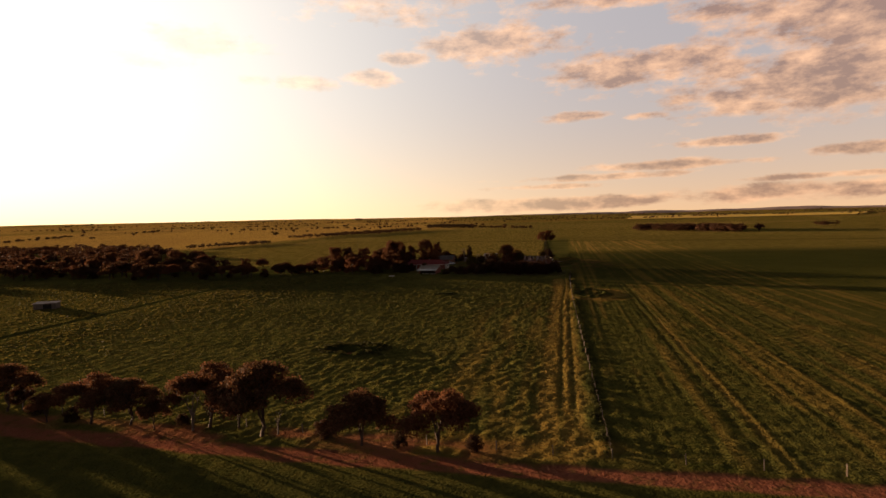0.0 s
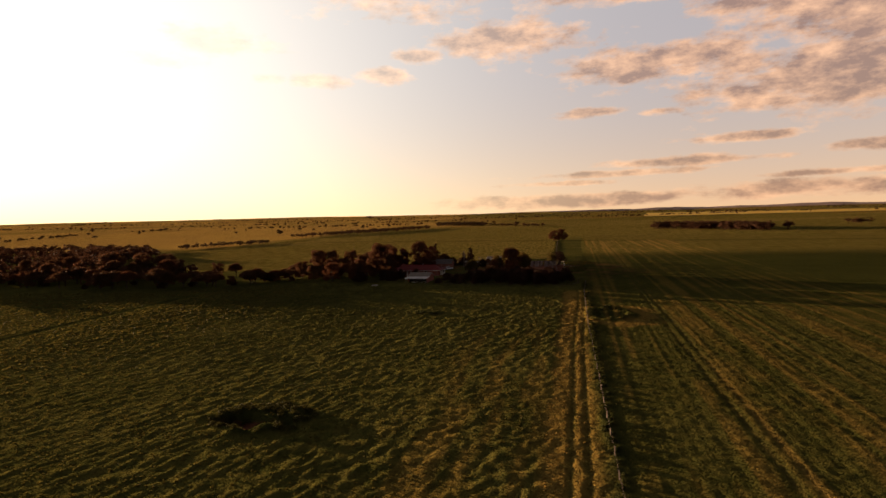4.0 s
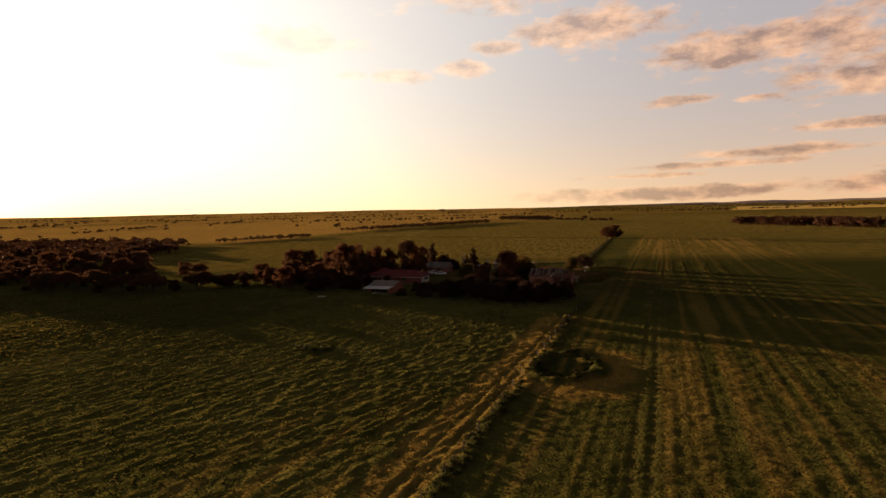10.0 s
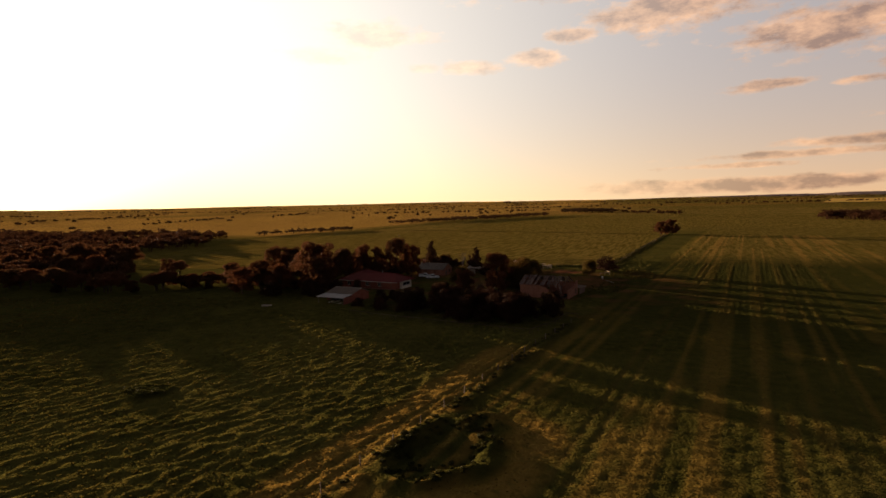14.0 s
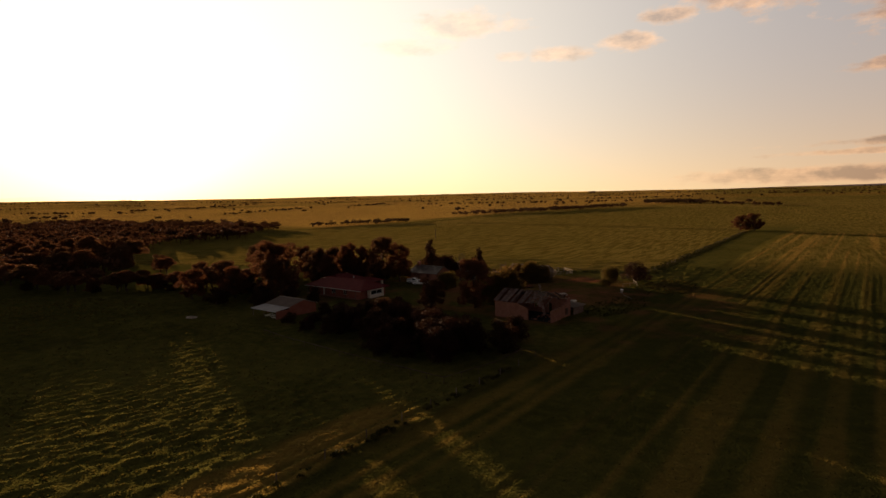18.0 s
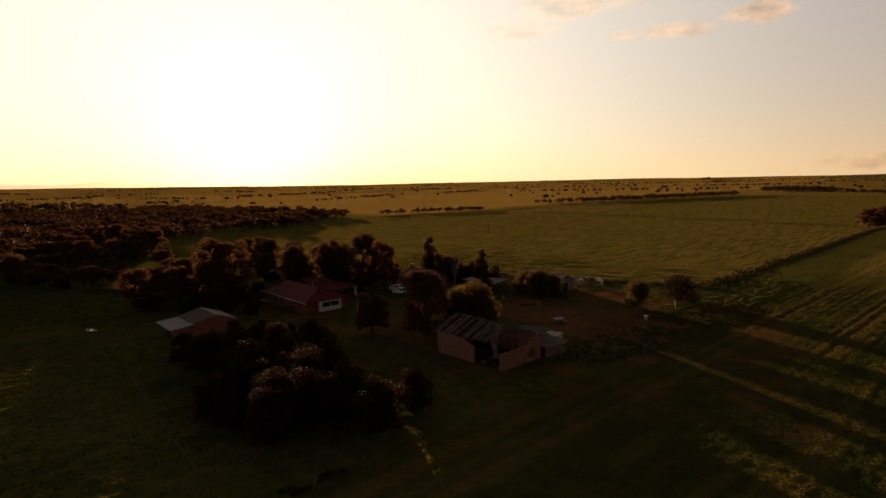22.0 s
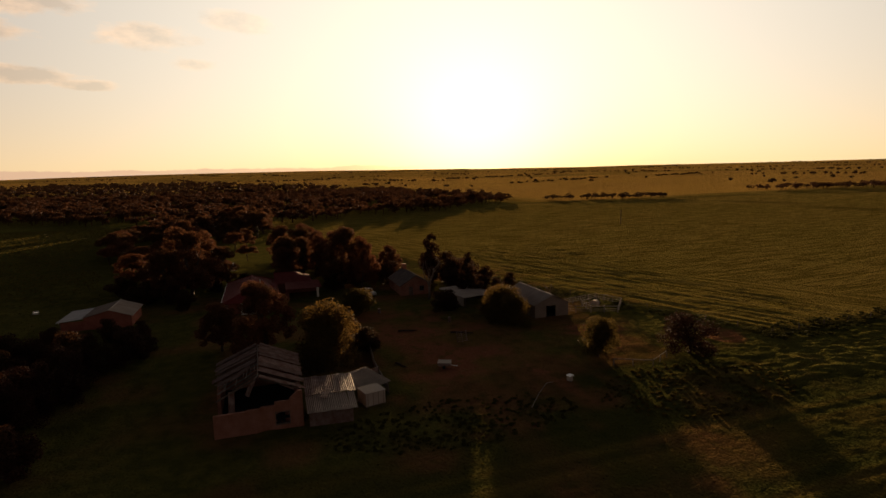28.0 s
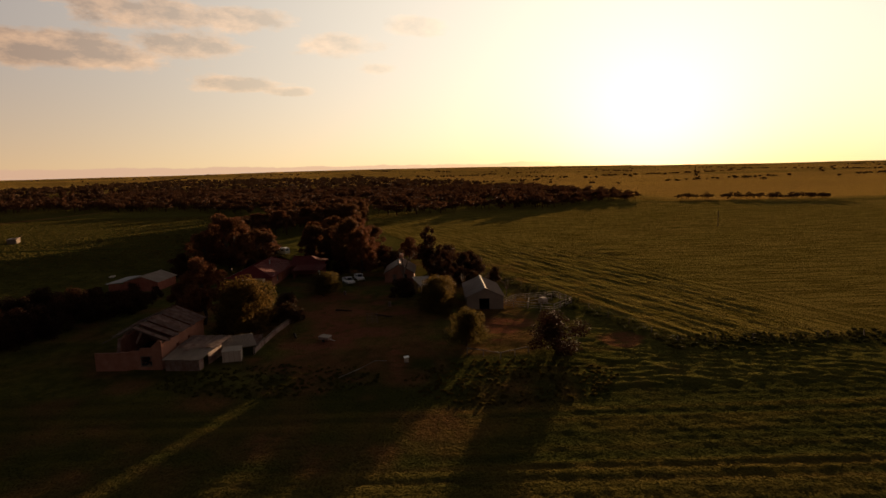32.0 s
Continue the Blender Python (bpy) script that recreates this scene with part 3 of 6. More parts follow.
def relief(x, y):
    """Tussocks, rows and ruts of the near fields."""
    dry, soil, lush_shade, far = zones(x, y)
    # rippled tussock grass, crests across the low sun
    a = radians(SUN_AZ - 180 + 12)
    u, v = x * math.cos(a) + y * math.sin(a), -x * math.sin(a) + y * math.cos(a)
    w = 1.6 * (vnoise(x / 5, y / 5, 41) - 0.5)
    tuss = 0.25 * vnoise(u / 0.66 + w, v / 1.6, 42) ** 1.5 + 0.12 * vnoise(u / 0.6, v / 0.9, 43) ** 1.6 + 0.07 * vnoise(u / 2.6 + w, v / 6, 51)
    patch = 0.62 + 0.55 * vnoise(x / 24, y / 24, 44) * (0.5 + vnoise(x / 7, y / 7, 48))
    strip = vnoise(x / 1.3, y / 90, 58)
    crop = 0.03 * (0.5 + 0.5 * np.sin(x * 2 * math.pi / 1.55 + 0.6 * np.sin(y / 17))) * (0.4 + 0.9 * vnoise(x / 6, y / 9, 45)) + 0.06 * strip ** 1.5 + 0.07 * vnoise(x / 0.9, y / 0.8, 52) ** 1.5 + 0.05 * vnoise(x / 2.2, y / 1.1, 59) ** 2
    side = step(x, 2.5, 5.5)
    h = tuss * patch * (0.7 + 0.3 * step(y, 110, 190)) * (1 - side) + crop * side
    yard = np.maximum(blob(x, y, -40, 318, 66, 50, 0.4, 0.1), blob(x, y, -30, 268, 34, 22, 0.4, 0.1))
    h = h * (1 - 0.75 * yard) * (1 - 0.8 * soil) * (1 - 0.5 * dry * (1 - side))
    h = h + (0.7 - 0.5 * band(x, 2, 6.5, 0.5)) * (1 - 0.9 * band(y, 270, 430, 6) * band(x, 4, 80, 2)) * lush_shade * vnoise(x / 1.7, y / 1.7, 47) * band(y, 60, 300, 3)
    h = h - 1.0 * blob(x, y, -46, 105.3, 4.5, 2.4) - 0.45 * blob(x, y, 8.5, 192, 4, 6) + 0.35 * (blob(x, y, 8.5, 194, 6.5, 10) - blob(x, y, 8.5, 194, 5, 8))
    h = h - 0.12 * band(y - road_mid(x), -1.6, 1.6, 0.5)
    for cx in (21.0, 23.1, 48.4, 50.5):
        line = cx + np.clip((y - 250) / 280, 0, 1) * 4.6
        deep = 0.35 if cx < 30 else 0.2
        h = h * (1 - 0.9 * deep * band(x, line - 0.35, line + 0.35, 0.2)) - 0.055 * deep * band(x, line - 0.3, line + 0.3, 0.22)
    lane = 1.2 + 0.9 * np.clip((y - 160) / 50, 0, 1)
    for k in (0.0, 1.9):
        h = h - 0.14 * band(x - lane + k, -0.3, 0.3, 0.25) * band(y, 75, 250, 5)
    h = h - 0.9 * band(drain(x, y), -1.3, 1.3, 0.6) * band(y, 60, 216, 4) + 0.35 * band(drain(x, y), 2.0, 3.2, 0.6) * band(y, 60, 216, 4)
    north = north_field(x, y)
    along = headland(x, y)
    ridges = along * vnoise((y - 0.36 * x) / 1.5, (x + 0.36 * y) / 8, 49) + (1 - along) * vnoise((x + 0.09 * y) / 1.5, (y - 0.09 * x) / 8, 53)
    h = h * (1 - north) + north * (0.02 + 0.24 * ridges ** 1.4 + 0.06 * vnoise(x / 0.9, y / 2.0, 50))
    return h * band(x, -135, 62, 15) * band(y, 58, 404, 6)


def axis(lo, hi, stepsize, far_lo, far_hi, grow=1.07):
    mid = list(np.arange(lo, hi, stepsize))
    left, right, d = [], [], stepsize
    p = lo
    while p > far_lo:
        d *= grow
        p -= d
        left.append(p)
    p, d = mid[-1], stepsize
    while p < far_hi:
        d *= grow
        p += d
        right.append(p)
    return np.array(left[::-1] + mid + right)


def build_ground():
    xs, ys = axis(-152, 80, 0.4, -5400, 5400, 1.08), axis(54, 412, 0.4, -5400, 5600, 1.08)
    gx, gy = np.meshgrid(xs, ys)
    cx, cy = -20.0, 220.0
    r = np.hypot(gx - cx, gy - cy)
    k = np.minimum(1.0, 4550.0 / np.maximum(r, 1))
    gx, gy = cx + (gx - cx) * k, cy + (gy - cy) * k
    gz = rise(gx, gy) + relief(gx, gy)
    nx, ny = len(xs), len(ys)
    idx = np.arange(nx * ny).reshape(ny, nx)
    faces = np.stack([idx[:-1, :-1], idx[:-1, 1:], idx[1:, 1:], idx[1:, :-1]], -1).reshape(-1, 4)
    me = raw_mesh("ground", np.stack([gx, gy, gz], -1).reshape(-1, 3), faces, M_GROUND, True)
    at = me.color_attributes.new("zone", "FLOAT_COLOR", "POINT")
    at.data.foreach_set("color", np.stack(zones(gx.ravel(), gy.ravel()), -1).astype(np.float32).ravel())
    me.attributes.new("headland", "FLOAT", "POINT").data.foreach_set("value", headland(gx.ravel(), gy.ravel()).astype(np.float32))
    tagged(new("ground", me), "rough green pasture and crop fields with dry straw strips", "ground", kind="structure")


build_ground()


# ---- trees ----
def leaves(rng, clumps, count, size, up=0.25, stretch=1.5, flip=True):
    """Small leaf quads scattered over ellipsoid clumps (centre, radii)."""
    vs = []
    weight = np.array([c[1][0] * c[1][1] for c in clumps])
    share = np.maximum(6, (count * weight / weight.sum()).astype(int))
    for (c, rad), n in zip(clumps, share):
        d = rng.normal(size=(n, 3))
        d /= np.linalg.norm(d, axis=1)[:, None]
        if flip:
            d[:, 2] = np.where(d[:, 2] < -0.5, -d[:, 2] * 0.6, d[:, 2])
        rr = 0.45 + 0.6 * rng.random(n) ** 0.6
        p = np.array(c) + d * rr[:, None] * np.array(rad)
        nrm = d * 0.9 + rng.normal(size=(n, 3)) * 0.6 + np.array([0, 0, up])
        nrm /= np.linalg.norm(nrm, axis=1)[:, None]
        t = np.cross(nrm, rng.normal(size=(n, 3)))
        t /= np.maximum(np.linalg.norm(t, axis=1), 1e-6)[:, None]
        b = np.cross(nrm, t)
        s = size * (0.55 + 0.8 * rng.random(n))[:, None]
        t, b = t * s * stretch / 2, b * s / 2
        vs.append(np.stack([p - t - b * 0.4, p - b, p + t + b * 0.3, p + b], 1).reshape(-1, 3))
    v = np.concatenate(vs)
    return v, np.arange(len(v)).reshape(-1, 4)


def limb_path(rng, a, b, sag=0.12, n=5):
    a, b = np.array(a, float), np.array(b, float)
    out, l = [], np.linalg.norm(b - a)
    for i in range(n):
        t = i / (n - 1)
        p = a * (1 - t) + b * t
        p[2] += math.sin(t * math.pi) * l * sag
        if 0 < i < n - 1:
            p += rng.normal(size=3) * l * 0.035
        out.append(p)
    return out


def tree_model(name, label, seed, h, spread, bole, clump_n, leaf_n, leaf_size, clump_r, mat, style="gum", category="tree", trunk_r=None):
    """One tree at the origin: trunk with its limbs, and a crown of leaf clumps."""
    rng = np.random.default_rng(seed)
    r0 = trunk_r or h * 0.026
    clumps, ends = [], []
    for i in range(clump_n):
        a, q = rng.random() * 6.283, rng.random() ** 0.6
        if style == "gum":
            top, foot = h * (1 - 0.42 * q ** 2), h * (bole + 0.10 + 0.08 * q)
            z = foot + (top - foot) * (0.25 + 0.75 * rng.random() ** 0.6)
            rad = np.array([1.0, 1.0, 0.7]) * clump_r * (0.65 + 0.6 * rng.random())
        elif style == "full":
            t = 0.04 + 0.92 * rng.random() ** 0.85
            z = h * (bole + (0.97 - bole) * t)
            q *= math.sqrt(max(0.1, 1 - (1.2 * t - 0.35) ** 2 * 1.25))
            rad = np.array([1.0, 1.0, 0.75]) * clump_r * (0.6 + 0.7 * rng.random())
        elif style == "pine":
            t = (i + rng.random()) / clump_n
            z, q = h * (0.14 + 0.82 * t), q * (1 - 0.8 * abs(t - 0.3) ** 1.1)
            rad = np.array([1.0, 1.0, 1.1]) * clump_r * (0.6 + 0.5 * rng.random()) * (1.15 - 0.6 * t)
        else:
            t = rng.random()
            z = h * (0.06 + 0.80 * t)
            q *= math.sqrt(max(0.06, 1 - (1.15 * t - 0.2) ** 2))
            rad = np.array([1.0, 1.0, 0.95]) * clump_r * (0.7 + 0.6 * rng.random())
        c = np.array([math.cos(a) * q * spread / 2, math.sin(a) * q * spread / 2, min(z, h - rad[2] * 0.8)])
        clumps.append((c, rad))
        ends.append(c - np.array([0, 0, rad[2] * 0.2]))
    root = thing(name, label, category)
    mb = MB()
    fork = np.array([rng.normal() * 0.04 * h, rng.normal() * 0.04 * h, h * max(0.16, bole * 0.75)])
    mb.tube([(0, 0, -0.35), (0, 0, 0.05), fork * 0.5 + rng.normal(size=3) * 0.03 * h * 0.3, fork], [r0 * 1.5, r0 * 1.2, r0 * 0.95, r0 * 0.8], 7)
    ends.sort(key=lambda e: -e[2])
    for k, e in enumerate(ends[:11]):
        s = fork * (0.75 + 0.25 * rng.random()) if k < 6 else np.array(ends[k % 5]) * 0.55 + fork * 0.45
        path = limb_path(rng, s, e, 0.10 if style == "gum" else 0.0)
        n = len(path)
        top = r0 * (0.6 if k < 5 else 0.35)
        mb.tube(path, [top * (1 - 0.82 * i / (n - 1)) for i in range(n)], 5, False)
    part("trunk", mb.mesh("trunk", M_BARK, True), root)
    v, f = leaves(rng, clumps, leaf_n, leaf_size, flip=style == "gum")
    v[:, 2] = np.maximum(v[:, 2], 0.03)
    part("crown", raw_mesh("crown", v, f, mat), root)
    return root


def dead_model(name, label, seed, h):
    rng = np.random.default_rng(seed)
    root = thing(name, label, "dead tree")
    mb = MB()
    fork = np.array([0.1, 0, h * 0.3])
    mb.tube([(0, 0, -0.3), fork * 0.5, fork], [h * 0.03, h * 0.026, h * 0.02], 6)
    for k in range(6):
        a = rng.random() * 6.283
        e = np.array([math.cos(a) * h * 0.3 * rng.random(), math.sin(a) * h * 0.3, h * (0.6 + 0.4 * rng.random())])
        p = limb_path(rng, fork, e, 0.05)
        mb.tube(p, [h * 0.016 * (1 - 0.85 * i / 4) for i in range(5)], 5, False)
        for j in range(2):
            q = p[2 + j]
            mb.tube(limb_path(rng, q, q + rng.normal(size=3) * h * 0.1 + np.array([0, 0, h * 0.1]), 0.0, 3), [h * 0.006, h * 0.004, h * 0.0015], 4, False)
    part("trunk", mb.mesh("trunk", M_TIMBER, True), root)
    return root


def at(x, y, turn=0.0, s=1.0, sz=None, dz=0.0):
    return Matrix.Translation((x, y, float(rise(x, y)) + dz)) @ Matrix.Rotation(radians(turn), 4, "Z") @ Matrix.Diagonal((s, s, sz or s, 1))


# models stand once at their first place; the rest are copies of them
GUMS = [tree_model("gum_tree", "spreading dark gum tree with umbrella crown", 100 + i, 7.0, 7.2, 0.22, 36 + 3 * i, 15000, 0.17, 1.2, M_LEAF) for i in range(4)]
TALLS = [tree_model("gum_tree", "tall dark gum tree with dense rounded crown", 120 + i, 15.0, 11.5, 0.10, 58, 26000, 0.23, 1.5, M_LEAF, "full") for i in range(3)]
PINES = [tree_model("pine_tree", "narrow upright dark pine tree", 140 + i, 12.0, 4.0, 0.12, 30, 4200, 0.30, 1.1, M_LEAF_DARK, "pine") for i in range(2)]
BUSHES = [tree_model("bush", "dense dark shrub with reddish leaf tips", 160 + i, 5.0, 4.8, 0.04, 26, 6500, 0.17, 0.8, M_LEAF_DARK, "bush", "bush") for i in range(3)]
SHRUBS = [tree_model("bush", "straggly reddish-brown garden shrub with open twigs", 170 + i, 5.0, 4.6, 0.04, 26, 8500, 0.115, 0.85, M_LEAF_RUST, "bush", "bush") for i in range(3)]
PEPPERS = [tree_model("pepper_tree", "weeping pepper tree with golden backlit leaves", 180 + i, 7.5, 6.2, 0.05, 44, 15000, 0.17, 1.25, M_LEAF_GOLD, "bush") for i in range(2)]
used = set()


def plant(pool, i, x, y, h, nominal, wide=1.0, turn=None, group="", label=""):
    src = pool[i % len(pool)]
    s = h / nominal
    m = at(x, y, turn if turn is not None else (x * 37 + y * 71) % 360, s * wide, s)
    if src.name in used:
        ob = copy_thing(src, m @ Matrix.Diagonal([1 / k for k in src.scale] + [1]))
    else:
        src.matrix_basis = m
        used.add(src.name)
        ob = src
    if group:
        ob["group"] = group
    if label:
        ob["label"] = label
    return ob


# roadside gums
for i, (x, y, h, w) in enumerate([(-64.5, 62.0, 6.8, 1.15), (-58.6, 62.6, 6.2, 1.05), (-71.5, 61.6, 4.3, 0.9), (-54.0, 61.6, 4.4, 0.8), (-46.5, 62.9, 8.6, 1.0), (-38.0, 61.6, 9.2, 1.02), (-42.5, 63.5, 6.0, 0.9), (-24.2, 60.8, 6.5, 1.1), (-14.6, 60.2, 7.3, 1.12), (-82.0, 64.5, 7.0, 1.0), (-91.0, 63.0, 6.0, 1.0), (-103.0, 62.0, 7.5, 1.0)]):
    plant(GUMS, i, x, y, h, 7.0, w, None, "gum trees along the road")
# tall trees round the homestead
# those from (-128.0, 309.5) to (-119.0, 314.0) are added to shade the crop
for i, (x, y, h, w) in enumerate([(-88.8, 281.4, 17.4, 0.98), (-84.3, 276.4, 12.0, 0.85), (-97.8, 272.9, 10.5, 1.1), (-99.8, 286.9, 11.5, 1.1), (-106.8, 264.9, 9.0, 1.2), (-94.8, 313.9, 13.9, 0.8), (-89.3, 315.4, 12.6, 0.78), (-81.3, 316.9, 15.6, 0.78), (-76.8, 320.9, 14.0, 0.72), (-99.8, 318.9, 12.0, 0.95), (-108.8, 319.9, 11.0, 1.1), (-100.0, 332.9, 8.0, 1.1), (-118.8, 303.9, 9.0, 1.2), (-112.8, 277.9, 10.0, 1.15), (-129.8, 279.9, 9.2, 1.1), (-92.8, 304.4, 10.5, 0.9), (-97.5, 304.0, 12.5, 0.8), (-105.0, 308.0, 12.0, 0.9), (-128.0, 309.5, 12.5, 0.85), (-133.0, 303.5, 12.5, 0.85), (-137.0, 312.0, 13.0, 0.9), (-119.0, 314.0, 12.0, 0.85), (-30.0, 297.8, 12.6, 0.92), (-38.6, 291.2, 8.4, 1.05)]):
    plant(TALLS, i, x, y, h, 15.0, w, None, "tall trees round the homestead")
plant(PINES, 0, -78.0, 338.9, 13.2, 12.0, 1.1)
plant(PINES, 1, -58.4, 341.1, 10.6, 12.0, 1.0)
plant(PINES, 0, -62.4, 343.7, 7.0, 12.0, 1.2)
for i, (x, y, h, w) in enumerate([(-26.0, 306.8, 9.8, 1.08), (-22.6, 305.6, 7.4, 0.9), (-31.5, 307.5, 8.0, 1.0), (-52.5, 315.2, 6.0, 1.35), (-38.0, 340.6, 7.0, 1.2), (-43.2, 341.6, 6.0, 1.15), (-33.6, 341.0, 6.0, 1.1), (-13.6, 345.0, 6.6, 0.95)]):
    plant(PEPPERS, i, x, y, h, 7.5, w)
for i, (x, y, h, w) in enumerate([(-39.8, 261.6, 5.8, 1.0), (-30.5, 263.9, 6.0, 1.0), (-23.3, 262.7, 5.2, 1.0), (-16.0, 264.5, 5.4, 1.0), (-9.8, 265.3, 5.8, 1.05), (-45.0, 268.2, 4.6, 1.0), (-35.7, 271.0, 6.4, 1.0), (-26.4, 270.3, 5.4, 1.0), (-46.0, 276.3, 4.2, 1.0), (-37.7, 278.0, 5.4, 1.0), (-20.2, 269.1, 4.6, 1.0), (-11.4, 268.4, 6.0, 1.05), (-4.3, 268.4, 5.6, 1.1), (-4.6, 274.3, 5.4, 1.0), (-15.5, 265.0, 3.6, 1.1), (-51.2, 264.4, 2.6, 1.35), (-51.2, 272.4, 2.6, 1.1), (-56.9, 262.0, 2.6, 1.3), (-55.3, 276.5, 2.6, 1.1), (-41.9, 279.2, 3.6, 1.2), (-27.4, 264.8, 4.2, 1.1), (-72.8, 281.9, 4.2, 1.0), (-78.8, 278.9, 4.6, 1.0), (-80.8, 270.9, 4.8, 1.1), (-67.0, 355.8, 3.4, 1.1), (-73.0, 351.9, 4.4, 1.1), (-49.8, 333.4, 4.6, 1.2), (-61.9, 349.7, 3.4, 1.1), (-108.8, 313.9, 5.5, 1.4), (-101.8, 318.9, 6.0, 1.4), (-91.8, 316.9, 5.5, 1.3), (-84.8, 319.9, 5.0, 1.3), (-94.0, 324.9, 6.5, 1.3), (-85.0, 329.9, 5.5, 1.3), (-104.8, 307.9, 3.2, 1.4), (-113.8, 304.9, 3.2, 1.4), (-90.8, 286.9, 3.2, 1.3), (-97.8, 292.9, 3.2, 1.4), (-88.8, 294.9, 3.2, 1.3), (-100.8, 278.9, 6.0, 1.4), (-93.8, 264.9, 5.0, 1.4), (-84.8, 272.9, 5.2, 1.3), (-106.8, 286.9, 3.2, 1.4), (-89.8, 307.9, 3.2, 1.3), (-80.8, 314.9, 4.2, 1.2), (-116.8, 284.9, 6.0, 1.3), (-74.0, 343.9, 7.2, 1.1), (-70.0, 345.9, 4.4, 1.1), (-77.5, 348.4, 5.8, 1.1), (-83.0, 350.4, 5.6, 1.1), (-69.0, 341.9, 5.2, 1.1), (-82.0, 343.9, 7.4, 1.1), (-57.0, 343.8, 3.8, 1.2), (-64.0, 347.0, 4.2, 1.2), (-55.6, 271.0, 3.4, 1.2), (-51.6, 273.4, 3.0, 1.2), (-30.5, 312.9, 4.0, 1.3), (-37.7, 311.0, 4.0, 1.3)]):
    plant(BUSHES, i, x, y, h, 5.0, w)

rng = np.random.default_rng(17)
for i in range(44):
    x = -51 + 48 * rng.random()
    y = 255.5 + (23 - 12 * np.clip((x + 30) / 26, 0, 1)) * rng.random()
    plant(SHRUBS, i, x, y, (3.3 + 3.3 * rng.random()) * (0.5 if x < -42 else 1.0), 5.0, 0.85 + 0.3 * rng.random(), None, "overgrown garden shrubs")

plant(SHRUBS, 1, -9.8, 358.4, 6.4, 5.0, 1.35, 40, "", "rounded half-bare reddish tree on the weedy bank")
# unseen gums added beyond the view to shade the ground by the road
for i in range(16):
    plant(GUMS, i, -112 - i * 9.5, 63.5 + (i * 7 % 5), 6.0 + (i * 5 % 4) * 0.8, 7.0, 1.2, None, "gum trees along the road")

# unseen shrubs added under that row to block the low sun
for i in range(26):
    plant(BUSHES, i, -76 - i * 7.5, 65.0 + (i * 7 % 4), 2.6 + (i * 5 % 4) * 0.5, 5.0, 1.3)
for i, (x, y, h) in enumerate([(-68.5, 62.8, 2.0), (-51, 63.4, 1.8), (-30, 62.6, 2.4), (-19.5, 61.6, 1.8), (-10.5, 61.4, 2.0)]):
    plant(BUSHES, i, x, y, h, 5.0, 1.1)

# gums at the edge of the wood: spreading crowns with gaps of light between them
rng = np.random.default_rng(7)
EDGE = [(-330, 252), (-240, 236), (-165, 240), (-140, 258), (-112, 276)]
for i in range(64):
    t = (i + rng.random()) / 64 * (len(EDGE) - 1.001)
    k = int(t)
    x = EDGE[k][0] + (EDGE[k + 1][0] - EDGE[k][0]) * (t - k) + rng.normal() * 5
    y = EDGE[k][1] + (EDGE[k + 1][1] - EDGE[k][1]) * (t - k) + 4 + abs(rng.normal()) * (15 if x < -160 else 8)
    small = 0.72 if x > -180 else 0.88
    if i % 5 < 3:
        plant(GUMS, i, x, y, (6.0 + 4.0 * rng.random()) * small, 7.0, 1.05 + 0.3 * rng.random(), None, "gum trees at the wood's edge")
    elif i % 5 == 3:
        plant(TALLS, i, x, y, (6.5 + 4.0 * rng.random()) * small, 15.0, 1.2 + 0.4 * rng.random(), None, "gum trees at the wood's edge")
    else:
        plant(BUSHES, i, x, y, 2.2 + 1.8 * rng.random(), 5.0, 1.3)
# taller gums within the wood
for i, (x, y, h) in enumerate([(-292, 292, 11.5), (-276, 287, 12.5), (-262, 297, 13.5), (-250, 288, 14), (-240, 299, 13), (-231, 290, 13.5), (-222, 296, 12.5), (-213, 288, 11), (-203, 283, 10.5), (-196, 268, 11), (-307, 286, 11), (-322, 280, 11.5), (-338, 284, 10.5), (-232, 272, 11), (-252, 270, 10.5), (-270, 268, 10), (-215, 266, 10), (-186, 292, 8), (-172, 288, 7.5)]):
    plant(TALLS if i % 3 else GUMS, i, x, y, h, 15.0 if i % 3 else 7.0, 1.05 if i % 3 else 0.9, None, "tall gum trees in the wood")
plant(TALLS, 2, -23, 609, 11.5, 15.0, 1.35, 20, "", "wide lone gum tree on the field corner")
plant(TALLS, 0, -14.5, 606, 13, 15.0, 1.2, 130, "", "tall lone gum tree on the field corner")


